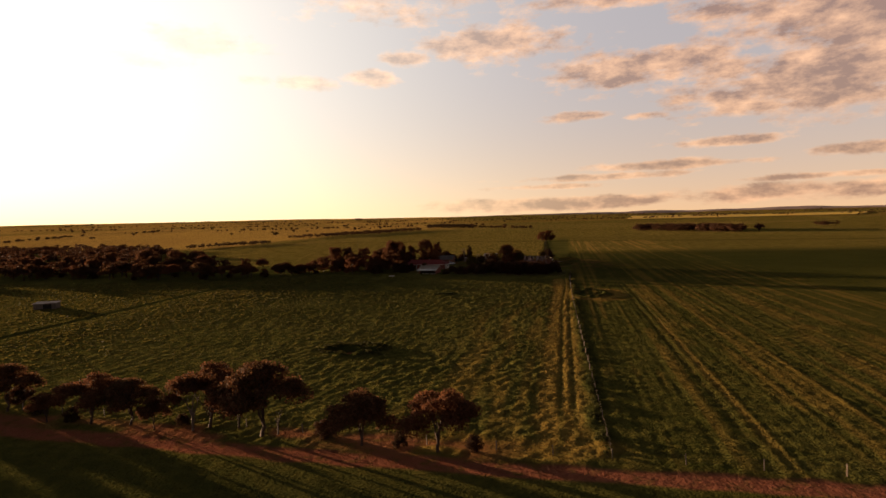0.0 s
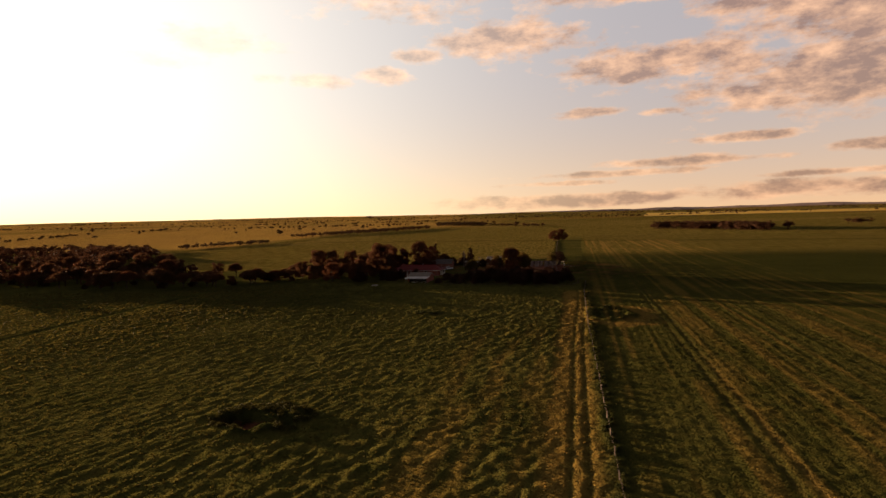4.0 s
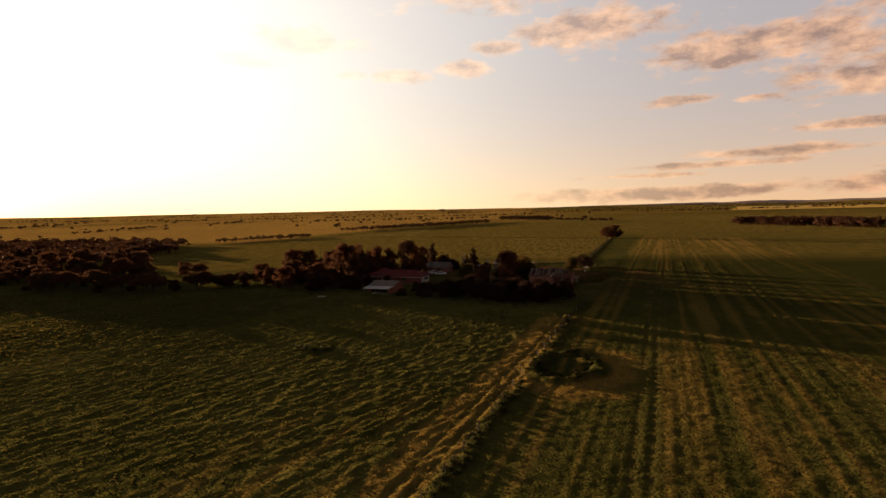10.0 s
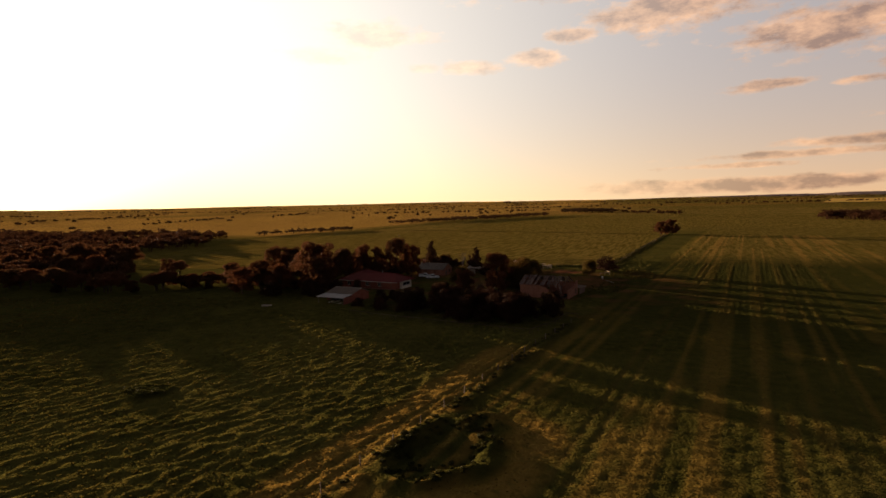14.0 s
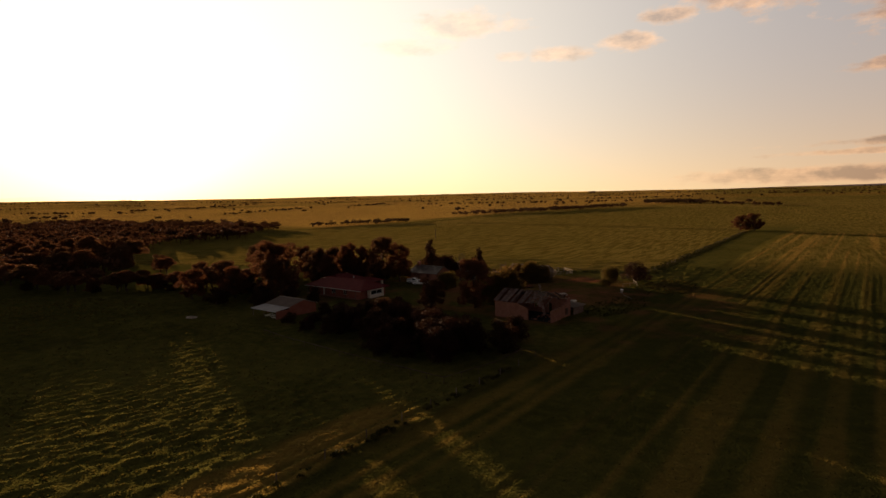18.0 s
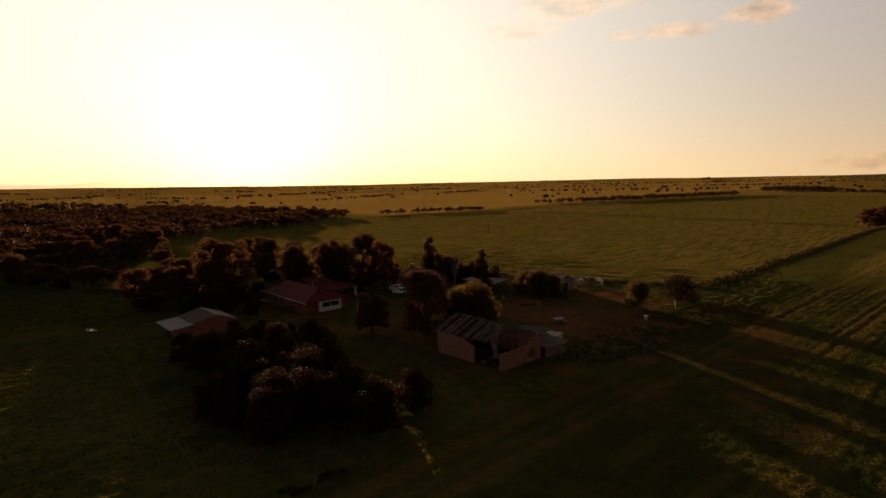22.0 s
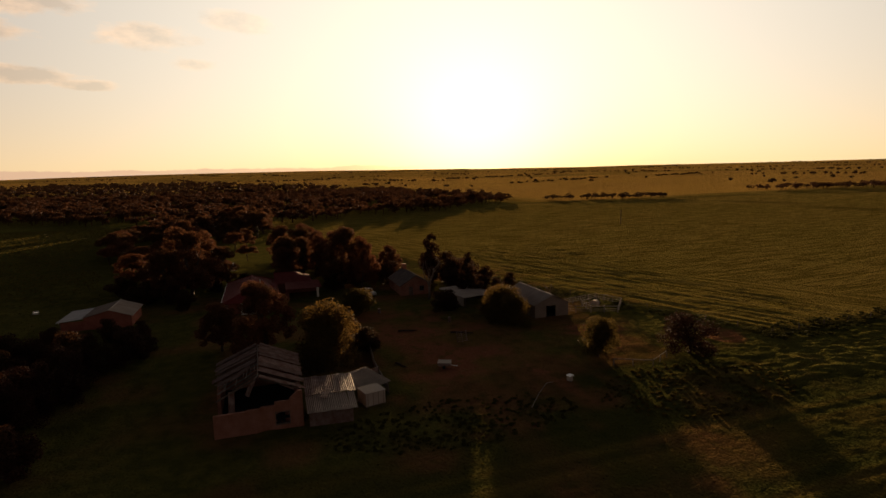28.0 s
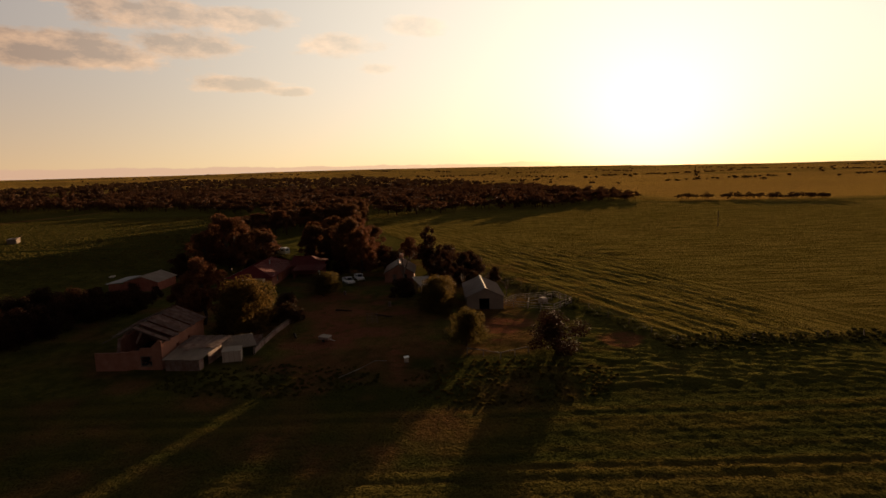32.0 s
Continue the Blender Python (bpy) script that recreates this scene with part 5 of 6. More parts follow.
# ---- homestead ----
def homestead():
    h = thing("homestead", "brick homestead under a red iron hip roof", "house", pose(-3.6, 3.7, 0))
    x0, x1, y0, y1, e, t = -82.8, -60.4, 287.3, 296.7, 2.5, 4.75
    part("south_wall", walling((x0, y0), (x1, y0), e, 0.25, [(2, 3.6, 0.9, 2.1), (6, 7, 0, 2.1), (10, 11.6, 0.9, 2.1), (15, 16.6, 0.9, 2.1)]), h, "", M_BRICK)
    part("north_wall", walling((x1, y1), (x0, y1), e, 0.25, [(4, 5.5, 0.9, 2.1), (9, 10, 0, 2.1)]), h, "", M_BRICK)
    part("west_wall", walling((x0, y1), (x0, y0), e, 0.25, [(4, 5.6, 0.9, 2.1)]), h, "", M_BRICK)
    part("east_wall", walling((x1, y0), (x1, y1), e, 0.25, [(2.4, 7.2, 0.0, 2.4)]), h, "", M_BRICK)
    for x in (-79.7, -71.7, -66.7):
        window(h, (x, y0 - 0.05, 1.5), 1.6, 1.2, "x", M_CREAM)
    window(h, (-65.2, y1, 1.5), 1.5, 1.2, "x", M_CREAM)
    part("door", MB().box((-76, y0, 1.05), (1.0, 0.06, 2.1)), h, "", M_CREAM)
    bay = MB()
    bay.box((-59.9, 289.9, 1.25), (1.3, 0.5, 2.5)).box((-59.9, 294.9, 1.25), (1.3, 0.5, 2.5)).box((-59.9, 292.4, 0.45), (1.25, 4.5, 0.9)).box((-59.9, 292.4, 2.3), (1.25, 4.5, 0.4))
    part("bay", bay, h, "cream rendered sunroom bay", M_CREAM)
    window(h, (-59.5, 292.4, 1.5), 4.4, 1.15, "y", M_WHITE)
    o = 0.7
    a0, a1, b0, b1 = x0 - o, x1 + 1.5, y0 - 1.4, y1 + o
    ym = (b0 + b1) / 2
    rx0, rx1 = a0 + 4.4, a1 - 4.4
    for nm, poly in (("roof_south", [(a0, b0, e), (a1, b0, e), (rx1, ym, t), (rx0, ym, t)]), ("roof_north", [(a1, b1, e), (a0, b1, e), (rx0, ym, t), (rx1, ym, t)]), ("roof_east", [(a1, b0, e), (a1, b1, e), (rx1, ym, t)]), ("roof_west", [(a0, b1, e), (a0, b0, e), (rx0, ym, t)])):
        part(nm, MB().prism(poly, (0, 0, 0.06)), h, "dark red iron roof", M_REDROOF)
    n = 26
    for i in range(n):
        x = a0 + (a1 - a0) * (i + 0.5) / n
        reach = min(1.0, (x - a0) / 4.4, (a1 - x) / 4.4)
        for y, s in ((b0, 1), (b1, -1)):
            part("roof_rib", MB().beam((x, y, e + 0.085), (x, y + (ym - y) * reach, e + 0.085 + (t - e) * reach), 0.05, 0.03), h, "", M_REDROOF)
    for p, q in (((rx0, ym, t), (rx1, ym, t)), ((a0, b0, e), (rx0, ym, t)), ((a1, b0, e), (rx1, ym, t)), ((a1, b1, e), (rx1, ym, t)), ((a0, b1, e), (rx0, ym, t))):
        part("ridge_cap", MB().beam((p[0], p[1], p[2] + 0.1), (q[0], q[1], q[2] + 0.1), 0.26, 0.1), h, "", M_REDROOF)
    part("skylight", MB().box((-69.4, 289.0, 3.62), (0.9, 0.6, 0.1), 0, Euler((radians(22), 0, 0)).to_matrix()), h, "small pale skylight", M_WHITE)
    part("flue", MB().tube([(-70, 293.6, 4.2), (-70, 293.6, 5.3)], [0.12, 0.12], 8), h, "", M_STEEL)
    for i in range(6):
        part("verandah_post", MB().box((-82.4 + i * 4.2, 286.1, 1.2), (0.12, 0.12, 2.4)), h, "", M_TIMBER)
    wx0, wx1, wy0, wy1, wt = -87.5, -77.5, 297.0, 305.0, 4.3
    part("wing_east_wall", walling((wx1, wy0), (wx1, wy1), e, 0.25, [(3, 4.4, 0.9, 2.1)]), h, "", M_BRICK)
    part("wing_north_wall", walling((wx1, wy1), (wx0, wy1), e, 0.25), h, "", M_BRICK)
    part("wing_west_wall", walling((wx0, wy1), (wx0, wy0), e, 0.25), h, "", M_BRICK)
    wa, wb, wc, wd, wm = wx0 - 0.6, wx1 + 0.6, wy0 - 0.2, wy1 + 0.6, (wx0 + wx1) / 2
    for nm, poly in (("wing_roof_east", [(wb, wc, e + 0.03), (wb, wd, e + 0.03), (wm, wd - 3.5, wt), (wm, wc, wt)]), ("wing_roof_west", [(wa, wd, e + 0.03), (wa, wc, e + 0.03), (wm, wc, wt), (wm, wd - 3.5, wt)]), ("wing_roof_north", [(wb, wd, e + 0.03), (wa, wd, e + 0.03), (wm, wd - 3.5, wt)])):
        part(nm, MB().prism(poly, (0, 0, 0.06)), h, "dark red iron roof", M_REDROOF)
    part("wing_ridge_cap", MB().beam((wm, wc, wt + 0.1), (wm, wd - 3.5, wt + 0.1), 0.26, 0.1), h, "", M_REDROOF)
    part("gutter", MB().beam((a0, b0 - 0.06, e), (a1, b0 - 0.06, e), 0.12), h, "", M_CREAM)
    part("verandah_floor", MB().box(((x0 + x1) / 2, 286.6, 0.06), (22.8, 1.3, 0.14)), h, "", M_STONE)
    c = thing("carport", "red-roofed carport with one cream pier beside the homestead", "carport", pose(-3.0, 2.0, 0))
    slope(c, (-70.6, 300.8, 2.35), (-70.6, 308.8, 2.35), (-78.5, 300.8, 2.75), 9, M_REDROOF, 31)
    part("pier", MB().box((-71.4, 307.9, 1.15), (0.6, 0.5, 2.3)), c, "cream rendered pier", M_CREAM)
    for x, y in ((-74.9, 308.2), (-71.2, 301.3)):
        part("post", MB().box((x, y, 1.15), (0.2, 0.2, 2.3)), c, "", M_BRICK)
    part("back_wall", walling((-78.2, 301), (-78.2, 308.4), 2.5, 0.2), c, "", M_BRICK)
    part("end_wall", walling((-78.2, 301), (-72, 301), 2.3, 0.2), c, "", M_BRICK)


def cottage():
    c = thing("stone_cottage", "small pink stone cottage with iron gable roof", "cottage", pose(0, 2.4, 0))
    x0, x1, y0, y1 = -78.5, -66.5, 325.6, 332.8
    part("gable_wall", gable(x1 - 0.35, x1, y0, y1, 2.4, 4.5), c, "pink stone gable wall", M_STONE)
    part("back_wall", gable(x0, x0 + 0.35, y0, y1, 2.4, 4.5), c, "", M_STONE)
    part("south_wall", walling((x0 + 0.35, y0 + 0.2), (x1 - 0.35, y0 + 0.2), 2.4, 0.35, [(3, 4, 0, 2), (7, 8.2, 0.9, 2)]), c, "", M_STONE)
    part("north_wall", walling((x1 - 0.35, y1 - 0.2), (x0 + 0.35, y1 - 0.2), 2.4, 0.35), c, "", M_STONE)
    ym = (y0 + y1) / 2
    slope(c, (x0 - 0.3, y0 - 0.4, 2.28), (x1 + 0.3, y0 - 0.4, 2.28), (x0 - 0.3, ym, 4.6), 15, M_GALV, 41)
    slope(c, (x1 + 0.3, y1 + 0.4, 2.28), (x0 - 0.3, y1 + 0.4, 2.28), (x1 + 0.3, ym, 4.6), 15, M_ZINC, 42)
    part("barge_board", MB().beam((x1 + 0.34, y0 - 0.4, 2.25), (x1 + 0.34, ym, 4.6), 0.05, 0.2), c, "", M_TIMBER)
    part("barge_board", MB().beam((x1 + 0.34, y1 + 0.4, 2.25), (x1 + 0.34, ym, 4.6), 0.05, 0.2), c, "", M_TIMBER)
    part("chimney", MB().box((-77.2, ym, 4.6), (0.8, 1.0, 2.0)).box((-77.2, ym, 5.65), (0.95, 1.15, 0.14)), c, "", M_STONE)
    part("door", MB().box((x1 + 0.03, ym - 1.2, 1.0), (0.06, 0.95, 2.0)), c, "", M_TIMBER)
    window(c, (x1 + 0.02, ym + 1.4, 1.5), 1.0, 1.1, "y", M_TIMBER)


def woolshed():
    w = thing("iron_shed", "grey corrugated iron shed with gable roof", "shed", pose(0.4, 1.5, 0))
    x0, x1, y0, y1 = -50.5, -37.0, 345.2, 352.4
    ym = (y0 + y1) / 2
    part("end_wall", MB().prism([(x1, y0, 0), (x1, 347.6, 0), (x1, 347.6, 2.2), (x1, 349.6, 2.2), (x1, 349.6, 0), (x1, y1, 0), (x1, y1, 2.6), (x1, ym, 4.2), (x1, y0, 2.6)], (-0.12, 0, 0)), w, "grey iron gable wall with open doorway", M_ZINC)
    part("back_wall", gable(x0, x0 + 0.12, y0, y1, 2.6, 4.2), w, "", M_ZINC)
    part("south_wall", walling((x0, y0 + 0.1), (x1 - 0.1, y0 + 0.1), 2.6, 0.12, [(5, 7.5, 0, 2.2)]), w, "", M_ZINC)
    part("north_wall", walling((x1 - 0.1, y1 - 0.1), (x0, y1 - 0.1), 2.6, 0.12), w, "", M_ZINC)
    # near-black floor paints the shade seen through the doorway
    part("floor", MB().box(((x0 + x1) / 2, ym, 0.02), (13, 6.8, 0.08)), w, "", M_INNER_SHADE)
    slope(w, (x0 - 0.2, y0 - 0.3, 2.55), (x1 + 0.3, y0 - 0.3, 2.55), (x0 - 0.2, ym, 4.3), 17, M_PALE, 51, (), 0.04)
    slope(w, (x1 + 0.3, y1 + 0.3, 2.55), (x0 - 0.2, y1 + 0.3, 2.55), (x1 + 0.3, ym, 4.3), 17, M_ZINC, 52, (), 0.04)
    part("ridge_cap", MB().prism([(x0 - 0.2, ym - 0.25, 4.3), (x0 - 0.2, ym, 4.4), (x0 - 0.2, ym + 0.25, 4.3)], (14, 0, 0)), w, "", M_PALE)
    l = thing("machinery_shed", "low open iron shed with patched pale roof", "shed", pose(0.4, 1.8, 0))
    slope(l, (-50.5, 335.6, 2.05), (-52.6, 343.6, 2.05), (-60.5, 334.2, 2.5), 10, M_PALE, 53, (), 0.2)
    for x, y in ((-50.9, 336), (-52.8, 343.2), (-60.0, 334.8), (-62, 342)):
        part("post", MB().box((x, y, 1.0), (0.15, 0.15, 2.0)), l, "", M_TIMBER)
    part("back_panel", walling((-60.6, 334.6), (-62.4, 342.4), 2.25, 0.08), l, "", M_IRON)
    part("side_panel", walling((-51.2, 335.8), (-60.4, 334.6), 1.9, 0.08, [(3, 6, 0, 1.8)]), l, "", M_ZINC)


ruined_barn()
leaning_sheds()
garage()
homestead()
cottage()
woolshed()


# ---- fences and yards ----
def fence(name, label, pts, gap, height, wires, rails=(), post=0.11, mat=None, brace=None):
    """Posts along a line of points, with wires or rails between them."""
    f = thing(name, label, "fence")
    me = MB().box((0, 0, height / 2 - 0.15), (post, post, height + 0.3)).mesh("post", mat or M_TIMBER)
    last = None
    for (xa, ya), (xb, yb) in zip(pts, pts[1:]):
        n = max(1, round(math.hypot(xb - xa, yb - ya) / gap))
        for i in range(n + 1):
            x, y = xa + (xb - xa) * i / n, ya + (yb - ya) * i / n
            if last and i == 0:
                continue
            p = part("post", me, f)
            p.location = (x, y, 0)
            p.rotation_euler = (math.sin(x * 7 + y) * 0.05, math.cos(y * 5 + x) * 0.05, x)
            last = (x, y)
        for z in wires:
            part("wire", MB().tube([(xa, ya, z), (xb, yb, z)], [0.005, 0.005], 4, False), f, "", M_WIRE)
        for z in rails:
            for i in range(n):
                p, q = i / n, (i + 1) / n
                part("rail", MB().beam((xa + (xb - xa) * p, ya + (yb - ya) * p, z), (xa + (xb - xa) * q, ya + (yb - ya) * q, z), 0.07, 0.1), f, "", mat or M_TIMBER)
    return f


fence("paddock_fence", "old timber post and wire fence between the paddocks", [(4.9, 61.2), (4.5, 80), (3.7, 120), (2.6, 180), (2.4, 235), (3.4, 262)], 6.0, 1.2, (0.4, 0.75, 1.1))
fence("road_fence", "old timber post and wire fence along the red road", [(-95, 65.5), (-50, 64.5), (-8, 61.6), (4.9, 61.2), (35, 60.8), (90, 61.5)], 8.0, 1.25, (0.4, 0.75, 1.1))
fence("garden_fence", "pipe and wire fence round the overgrown garden", [(-52, 252), (-43.6, 250.6), (-22, 249.3), (-1.6, 248.6), (0.6, 259), (0.5, 268), (3.2, 268)], 3.6, 1.15, (0.35, 0.7), (1.1,), 0.06, M_BARK)
fence("pipe_rail", "weathered pipe rail fence inside the garden", [(-30.5, 269.2), (-15.2, 268.4), (-11, 272.3)], 3.2, 1.1, (0.5,), (1.05, 0.7), 0.07, M_STEEL)
fence("stock_yard", "pale timber stock yard rails beside the iron shed", [(-38.6, 353.4), (-36.0, 358.6), (-34.0, 363.4), (-39.5, 368.2), (-45.5, 366.0)], 2.4, 1.5, (), (0.4, 0.8, 1.35), 0.14, M_DEAD)
fence("stock_yard", "pale timber race rails inside the stock yard", [(-36.0, 358.6), (-41, 359.8), (-43.5, 365)], 2.4, 1.4, (), (0.5, 1.2), 0.13, M_DEAD)
fence("stock_yard", "pale timber side rails of the stock yard", [(-38.6, 353.4), (-43.6, 357.4), (-45.5, 366.0)], 2.4, 1.4, (), (0.5, 0.9, 1.3), 0.13, M_DEAD)
fence("boundary_fence", "post and wire fence along the weedy crop bank", [(-74, 352), (-58, 361), (-45.5, 366.4), (-28, 372), (-12, 377.6), (-13.5, 420), (-16, 500), (-18.5, 598)], 6.0, 1.2, (0.4, 0.8, 1.1))
fence("yard_fence", "leaning timber fence beside the pepper tree", [(-9.5, 344.8), (-7.0, 349.5), (-9.5, 354)], 2.6, 1.1, (0.5, 0.9), (1.0,), 0.1, M_DEAD)

# ---- vehicles and loose things ----
def ute(m, label):
    u = thing("utility_truck", label, "truck", m)
    b = MB()
    b.prism([(-2.4, -0.85, 0.45), (2.4, -0.85, 0.45), (2.45, -0.85, 0.85), (2.2, -0.85, 1.02), (1.1, -0.85, 1.08), (-2.4, -0.85, 1.05)], (0, 1.7, 0))
    part("body", b, u, "white painted body", M_WHITE)
    part("cab", MB().prism([(-0.75, -0.78, 1.05), (1.15, -0.78, 1.05), (0.55, -0.72, 1.68), (-0.6, -0.72, 1.70)], (0, 1.52, 0)), u, "", M_WHITE)
    for y in (-0.79, 0.79):
        part("side_window", MB().prism([(-0.55, y - 0.015, 1.14), (0.9, y - 0.015, 1.14), (0.48, y - 0.015, 1.58), (-0.5, y - 0.015, 1.60)], (0, 0.03, 0)), u, "", M_GLASS)
    part("windscreen", MB().prism([(1.17, -0.68, 1.1), (1.17, 0.68, 1.1), (0.62, 0.62, 1.64), (0.62, -0.62, 1.64)], (0.02, 0, 0.02)), u, "", M_GLASS)
    part("tray", MB().box((-1.6, 0, 1.12), (1.6, 1.75, 0.1)).box((-1.6, 0.86, 1.28), (1.6, 0.04, 0.25)).box((-1.6, -0.86, 1.28), (1.6, 0.04, 0.25)).box((-2.39, 0, 1.28), (0.04, 1.75, 0.25)), u, "", M_STEEL)
    part("bumper", MB().box((2.5, 0, 0.55), (0.14, 1.6, 0.2)), u, "", M_STEEL)
    for y in (-0.6, 0.6):
        part("headlight", MB().box((2.46, y, 0.8), (0.06, 0.3, 0.16)), u, "", M_PALE)
    for x in (-1.45, 1.5):
        for y in (-0.8, 0.8):
            w = part("wheel", MB().tube([(x, y - 0.11, 0.36), (x, y + 0.11, 0.36)], [0.36, 0.36], 14), u, "", M_TYRE)
            part("rim", MB().tube([(x, y - 0.12, 0.36), (x, y + 0.12, 0.36)], [0.2, 0.2], 10), w, "", M_STEEL)


ute(pose(-66.0, 318.9, 0, 0, 0, 28), "white utility truck parked on the bare yard")
ute(pose(-70.4, 321.0, 0, 0, 0, 20), "white utility truck parked behind another one")


def caravan():
    c = thing("caravan", "white touring caravan parked under the gums", "caravan", pose(-121.0, 287.8, 0, 0, 0, 60))
    part("body", MB().prism([(-2.4, -1.05, 0.5), (2.3, -1.05, 0.5), (2.5, -1.05, 1.2), (2.1, -1.05, 2.5), (-2.3, -1.05, 2.55), (-2.45, -1.05, 1.2)], (0, 2.1, 0)), c, "white aluminium shell", M_WHITE)
    for y in (-1.07, 1.07):
        for x in (-1.3, 0.9):
            part("window", MB().box((x, y, 1.75), (1.1, 0.03, 0.55)), c, "", M_GLASS)
    part("door", MB().box((-0.2, -1.07, 1.4), (0.62, 0.04, 1.7)), c, "", M_CREAM)
    part("end_window", MB().box((2.33, 0, 1.85), (0.05, 1.5, 0.55), 0, Euler((0, radians(-17), 0)).to_matrix()), c, "", M_GLASS)
    part("drawbar", MB().beam((2.3, 0, 0.5), (3.4, 0, 0.48), 0.1), c, "", M_STEEL)
    for y in (-0.95, 0.95):
        part("wheel", MB().tube([(0.1, y - 0.1, 0.34), (0.1, y + 0.1, 0.34)], [0.34, 0.34], 12), c, "", M_TYRE)


caravan()


def small_things():
    h = thing("field_hut", "low dark timber hut out in the pasture", "hut", pose(-176, 154.5, 0, 0, 0, 25))
    part("wall", MB().box((0, 0, 1.0), (7.0, 3.4, 2.0)), h, "", M_TIMBER)
    part("roof", MB().prism([(-3.8, -2.0, 1.9), (-3.8, 2.0, 2.25), (-3.8, 2.0, 2.33), (-3.8, -2.0, 1.98)], (7.6, 0, 0)), h, "", M_IRON)
    # thin dark sheet on the wall paints a shaded doorway
    part("opening", MB().box((0.8, -1.71, 0.9), (2.6, 0.05, 1.6)), h, "", M_INNER_SHADE)
    b = thing("pump_box", "white metal box on a stand in the grass", "box", pose(-6.6, 335.9, 0, 0, 0, 15) @ Matrix.Scale(0.75, 4))
    part("body", MB().box((0, 0, 0.65), (0.75, 0.7, 0.9)), b, "", M_PALE)
    part("lid", MB().box((0, 0, 1.14), (1.0, 0.95, 0.07), 0, Euler((radians(7), 0, 0)).to_matrix()), b, "", M_WHITE)
    for x in (-0.3, 0.3):
        part("leg", MB().box((x, 0, 0.1), (0.08, 0.6, 0.3)), b, "", M_TIMBER)
    t = thing("farm_trailer", "small box trailer with pale sheet cover", "trailer", pose(-17.9, 322.2, 0, 0, 0, 65) @ Matrix.Scale(0.8, 4))
    part("tub", MB().box((0, 0, 0.75), (2.3, 1.4, 0.6)), t, "", M_IRON)
    part("cover", MB().box((0, 0, 1.1), (2.4, 1.5, 0.08), 0, Euler((radians(6), 0, 0)).to_matrix()), t, "pale sheet cover", M_PALE)
    part("drawbar", MB().beam((1.1, 0, 0.5), (2.3, 0, 0.35), 0.08), t, "", M_STEEL)
    for y in (-0.8, 0.8):
        part("wheel", MB().tube([(0, y - 0.08, 0.3), (0, y + 0.08, 0.3)], [0.3, 0.3], 12), t, "", M_TYRE)
    tr = thing("water_trough", "white concrete water trough in the pasture", "trough", pose(-81.5, 251.5, 0, 0, 0, 15))
    for y in (-0.45, 0.45):
        part("side", MB().box((0, y, 0.3), (2.6, 0.12, 0.6)), tr, "", M_PALE)
    for x in (-1.24, 1.24):
        part("end", MB().box((x, 0, 0.3), (0.12, 0.78, 0.6)), tr, "", M_PALE)
    part("water", MB().box((0, 0, 0.24), (2.36, 0.78, 0.48)), tr, "still dark water", M_GLASS)
    p = thing("power_pole", "timber power pole standing in the crop", "pole", at(-186, 476))
    part("pole", MB().tube([(0, 0, -0.4), (0, 0, 7.2)], [0.16, 0.11], 8), p, "", M_TIMBER)
    part("crossarm", MB().box((0, 0, 6.8), (1.8, 0.1, 0.12), 60), p, "", M_TIMBER)
    rg = random.Random(31)
    for i, (x, y, l, a) in enumerate([(-33, 330.5, 4.0, 60), (-38, 322, 3.4, 75), (-21, 316.5, 2.6, 20)]):
        g = thing("log", "dark fallen log lying on the bare yard", "log", pose(x, y, 0.12, 0, 0, a), "logs in the yard")
        part("stem", MB().tube([(-l / 2, 0, 0), (-l / 6, 0.08, 0.03), (l / 6, -0.05, 0.02), (l / 2, 0.1, 0)], [0.17, 0.16, 0.13, 0.08], 7), g, "", M_BARK)
    for i, (x, y) in enumerate([(-53, 320), (-41, 331)]):
        d = thing("steel_drum", "dented rusty steel drum standing in the yard", "drum", pose(x, y, 0, 0, 0, i * 40), "drums in the yard")
        part("shell", MB().tube([(0, 0, 0), (0, 0, 0.28), (0, 0, 0.3), (0, 0, 0.58), (0, 0, 0.6), (0, 0, 0.88)], [0.29, 0.29, 0.305, 0.305, 0.29, 0.29], 14), d, "", M_IRON)
        part("rim", MB().tube([(0, 0, 0.87), (0, 0, 0.9)], [0.3, 0.3], 14), d, "", M_IRON)
    hw = thing("harrow", "rusty harrow frame leaning upright in the yard", "harrow", pose(-28.1, 328.8, 0, 0, -14, 12))
    for y in (-0.9, 0.0, 0.9):
        part("upright", MB().box((0, y, 0.95), (0.06, 0.06, 1.9)), hw, "", M_IRON)
    for k in range(6):
        part("bar", MB().box((0.05, 0, 0.2 + k * 0.32), (0.05, 2.1, 0.05)), hw, "", M_IRON)
    bn = thing("feed_bin", "pale steel feed bin inside the stock yard", "bin", pose(-40.6, 362.6, 0, 0, 0, 30) @ Matrix.Scale(0.7, 4))
    part("hopper", MB().prism([(-1.1, -0.8, 0.5), (1.1, -0.8, 0.5), (1.1, -0.8, 1.3), (0.5, -0.8, 1.75), (-0.5, -0.8, 1.75), (-1.1, -0.8, 1.3)], (0, 1.6, 0)), bn, "", M_PALE)
    for x in (-0.95, 0.95):
        for y in (-0.7, 0.7):
            part("leg", MB().box((x, y, 0.25), (0.1, 0.1, 0.5)), bn, "", M_STEEL)
    pr = thing("fallen_rail", "pale fallen rail lying in long grass", "rail")
    part("stem", MB().tube([(-0.7, 327.2, 0.25), (-3.5, 329.6, 0.4), (-5.2, 331.6, 0.9), (-6.2, 333.1, 0.5)], [0.05, 0.05, 0.05, 0.04], 6), pr, "", M_DEAD)


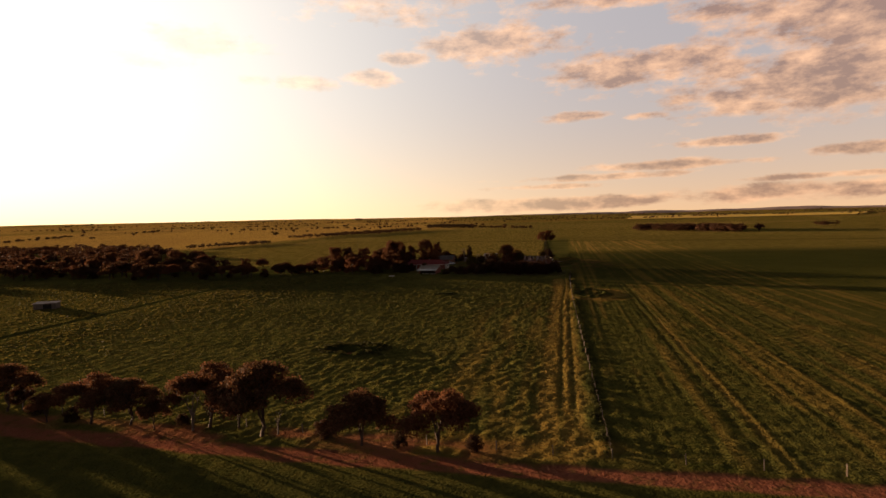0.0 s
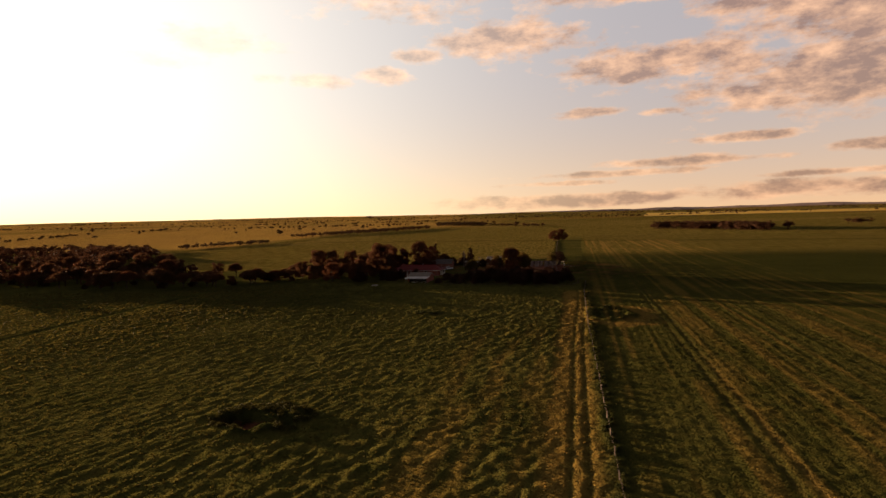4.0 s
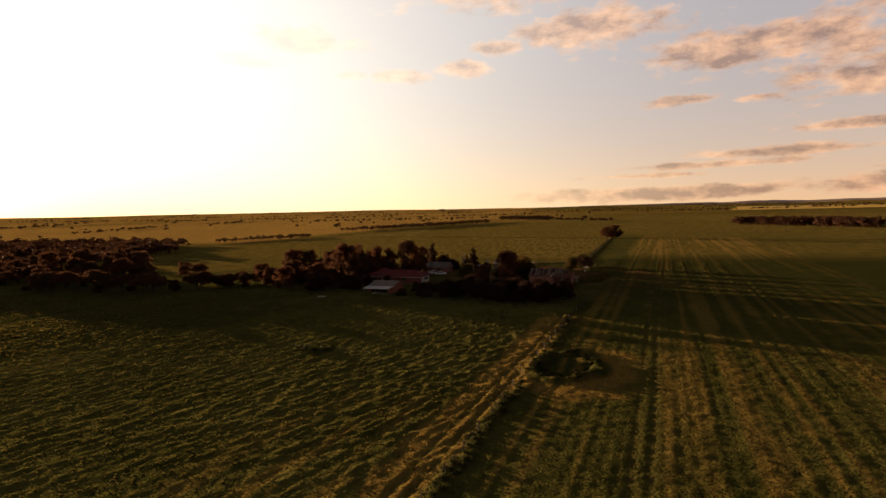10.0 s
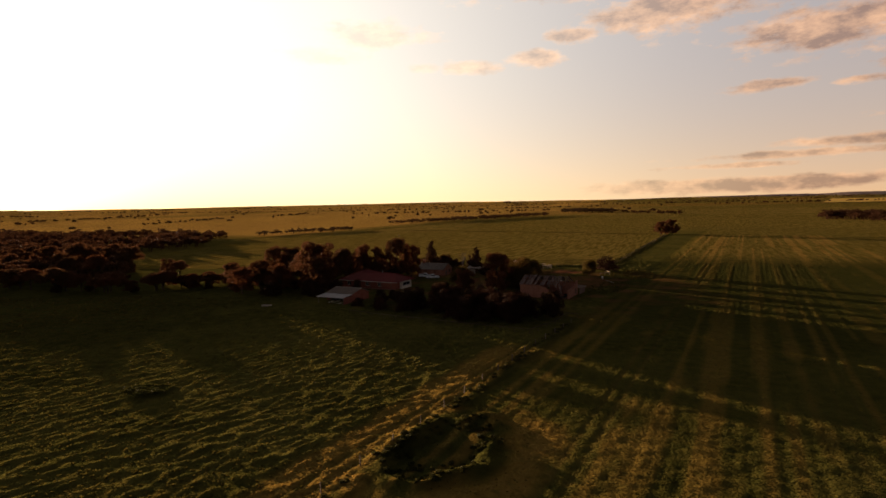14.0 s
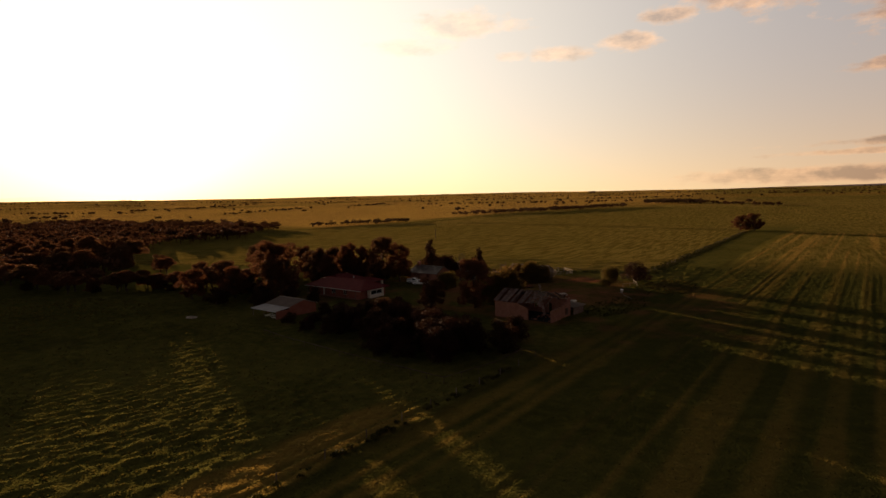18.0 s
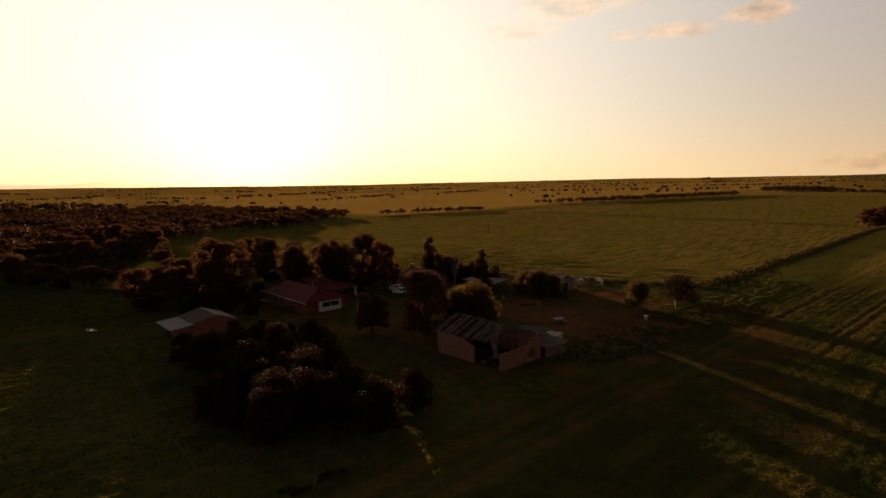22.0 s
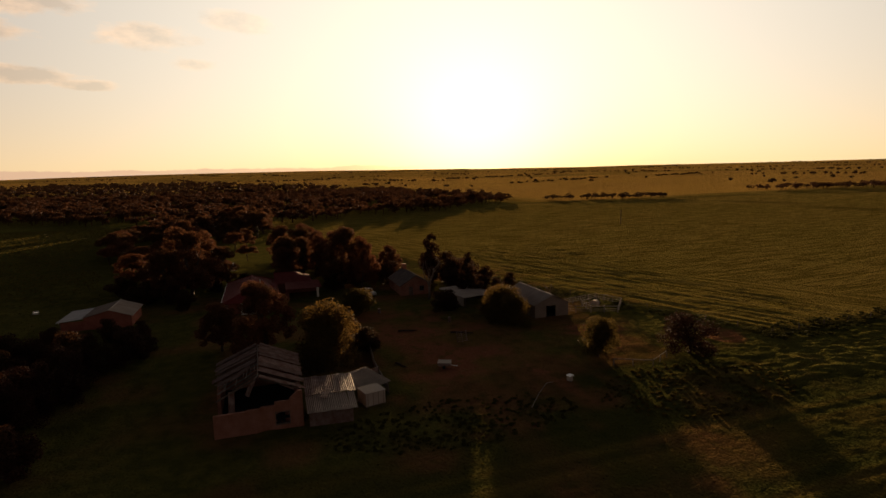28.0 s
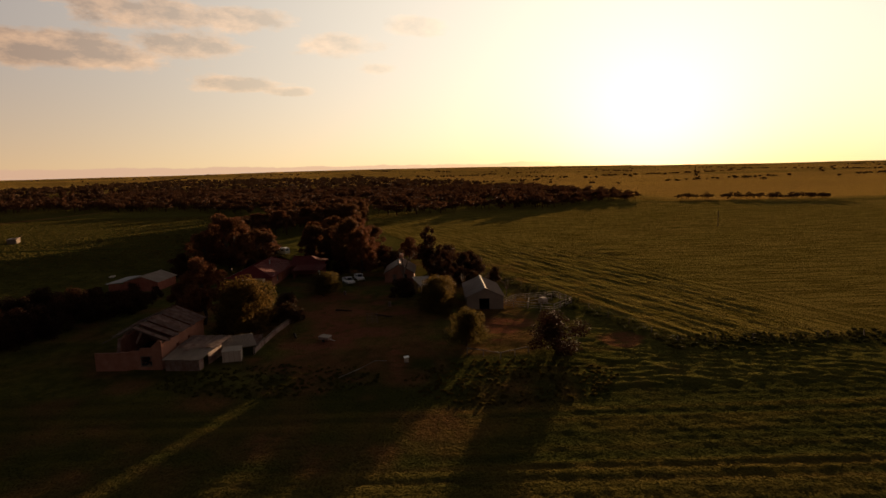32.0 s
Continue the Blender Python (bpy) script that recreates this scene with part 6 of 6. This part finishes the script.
small_things()
D = dead_model("dead_tree", "bare grey dead tree behind the sheds", 201, 8.0)
D.matrix_basis = at(-60.5, 333, 0, 1.2)
for x, y, s in ((-53, 347, 0.6), (-47.5, 356, 0.55), (-55, 352.5, 0.6), (-48.2, 61.8, 0.75), (-36.2, 62.4, 0.45)):
    copy_thing(D, at(x, y, x * 50, s / 1.2))


# ---- grass and weeds ----
def tufts(name, label, pts, mat, seed, wide=0.5, tall=0.38, blades=4):
    """Leaning blade fans at the points given (x, y, size)."""
    rg = np.random.default_rng(seed)
    pts = np.asarray(pts)
    n = len(pts)
    z = rise(pts[:, 0], pts[:, 1]) + relief(pts[:, 0], pts[:, 1]) - 0.04
    vs = []
    for k in range(blades):
        a = rg.random(n) * 6.283
        lean = rg.uniform(0.1, 0.5, n) * tall
        w, h = wide * pts[:, 2] * rg.uniform(0.6, 1.2, n) / 2, tall * pts[:, 2] * rg.uniform(0.6, 1.25, n)
        ox, oy = rg.normal(size=n) * wide * 0.35 * pts[:, 2], rg.normal(size=n) * wide * 0.35 * pts[:, 2]
        cx, cy, lx, ly = np.cos(a) * w, np.sin(a) * w, -np.sin(a) * lean, np.cos(a) * lean
        bx, by = pts[:, 0] + ox, pts[:, 1] + oy
        q = np.stack([np.stack([bx - cx, by - cy, z], -1), np.stack([bx + cx, by + cy, z], -1), np.stack([bx + cx * 0.7 + lx, by + cy * 0.7 + ly, z + h], -1), np.stack([bx - cx * 0.6 + lx, by - cy * 0.6 + ly, z + h * 0.85], -1)], 1)
        vs.append(q)
    v = np.concatenate(vs).reshape(-1, 3)
    return tagged(new(name, raw_mesh(name, v, np.arange(len(v)).reshape(-1, 4), mat)), label, "grass", kind="stuff")


rg = np.random.default_rng(301)
n = 52000
px_, py_ = rg.uniform(-135, 3, n), rg.uniform(62, 275, n)
thin = step(px_, -135, -85) * (1 - step(py_, 245, 275)) * (0.35 + 0.65 * vnoise(px_ / 9, py_ / 9, 302))
zn = zones(px_, py_)
keep = (rg.random(n) < thin) & (np.abs(drain(px_, py_)) > 2.4) & (zn[1] < 0.3) & (zn[0] < 0.5)
tufts("tussock_grass", "rough green tussock grass over the pasture", np.stack([px_, py_, rg.uniform(0.5, 1.25, n)], -1)[keep], M_GRASS, 303, 0.2, 0.15)
n = 3500
px_, py_ = rg.uniform(-7, 3, n), rg.uniform(61, 240, n)
keep = zones(px_, py_)[0] > rg.uniform(0.4, 1.0, n)
tufts("dry_grass", "dry straw-coloured grass strip along the fence", np.stack([px_, py_, rg.uniform(0.5, 1.2, n)], -1)[keep], M_STRAW, 309, 0.2, 0.15)
n = 42000
px_, py_ = rg.uniform(-330, -80, n), rg.uniform(40, 262, n)
keep = (rg.random(n) < 1 - step(px_, -125, -82)) & (np.abs(py_ - road_mid(px_)) > 3) & (py_ < 235 - np.clip((-110 - px_) / 190, 0, 1) * 12 + 20 * step(px_, -180, -120)) & (zones(px_, py_)[1] < 0.3) & (np.abs(drain(px_, py_)) > 2.4)
tufts("tussock_grass", "rough green tussock grass towards the wood", np.stack([px_, py_, rg.uniform(0.7, 1.7, n)], -1)[keep], M_GRASS, 307, 0.4, 0.18, 3)
n = 40000
px_, py_ = rg.uniform(4, 95, n), rg.uniform(62, 420, n)
rut = band(px_ - np.clip((py_ - 250) / 280, 0, 1) * 4.6, 20.4, 21.6, 0.1) + band(px_ - np.clip((py_ - 250) / 280, 0, 1) * 4.6, 22.5, 23.7, 0.1)
keep = (np.cos(px_ * 2 * math.pi / 1.55 + 0.6 * np.sin(py_ / 17)) < rg.uniform(-0.9, 0.9, n)) & (rg.random(n) < 1 - step(px_, 60, 95)) & (rut < 0.5) & (rg.random(n) < 1 - 0.6 * step(py_, 275, 295))
tufts("crop_rows", "low green crop in drilled rows", np.stack([px_, py_, rg.uniform(0.4, 1.0, n)], -1)[keep], M_CROP, 305, 0.2, 0.12, 3)


def weed_bed(name, label, cx, cy, rx, ry, n, size, seed, mat=None, hole=0.0):
    r = np.random.default_rng(seed)
    cl = []
    while len(cl) < n:
        a, q = r.random() * 6.283, math.sqrt(r.random())
        if q < hole:
            continue
        x, y = cx + math.cos(a) * q * rx, cy + math.sin(a) * q * ry
        s = size * (0.5 + 0.8 * r.random())
        z = float(rise(x, y) + relief(x, y))
        cl.append((np.array([x, y, z + s * 0.25]), np.array([s, s, s * 0.5])))
    v, f = leaves(r, cl, n * 80, 0.13)
    tagged(new(name, raw_mesh(name, v, f, mat or M_WEED)), label, "weeds", kind="stuff")


weed_bed("weeds", "grey-green weeds round an old dam hollow", 8.5, 194, 6.0, 9.5, 110, 0.32, 311, None, 0.45)
weed_bed("weeds", "grey-green weeds round a small red hollow", -43.5, 107, 8, 5.5, 110, 0.6, 312, None, 0.3)
weed_bed("weeds", "low weed clump in the pasture", -41.7, 191, 4, 2.6, 24, 0.7, 313)
weed_bed("weeds", "tall weeds growing beside the ruined barn", -1, 318, 6, 15, 380, 0.2, 314, M_GRASS)
weed_bed("weeds", "weeds along the crop edge near the yard", 1, 350, 8, 14, 380, 0.2, 315, M_GRASS)
for k in range(10):
    weed_bed("weeds", "dry weeds growing along the paddock fence", 4.2 - k * 0.15, 72 + k * 20, 0.9, 10, 26, 0.42, 320 + k)
for k in range(8):
    t = k / 7
    weed_bed("weeds", "dark weeds on the bank behind the homestead", -72 + 58 * t, 356.5 + 20.5 * t, 5, 2.2, 24, 0.7, 340 + k)
for k in range(9):
    weed_bed("weeds", "dark weeds on the bank between two crops", -12.5 - k * 0.7, 388 + k * 25, 4.5 - 0.3 * k, 13, 110 - 3 * k, 0.35, 350 + k)
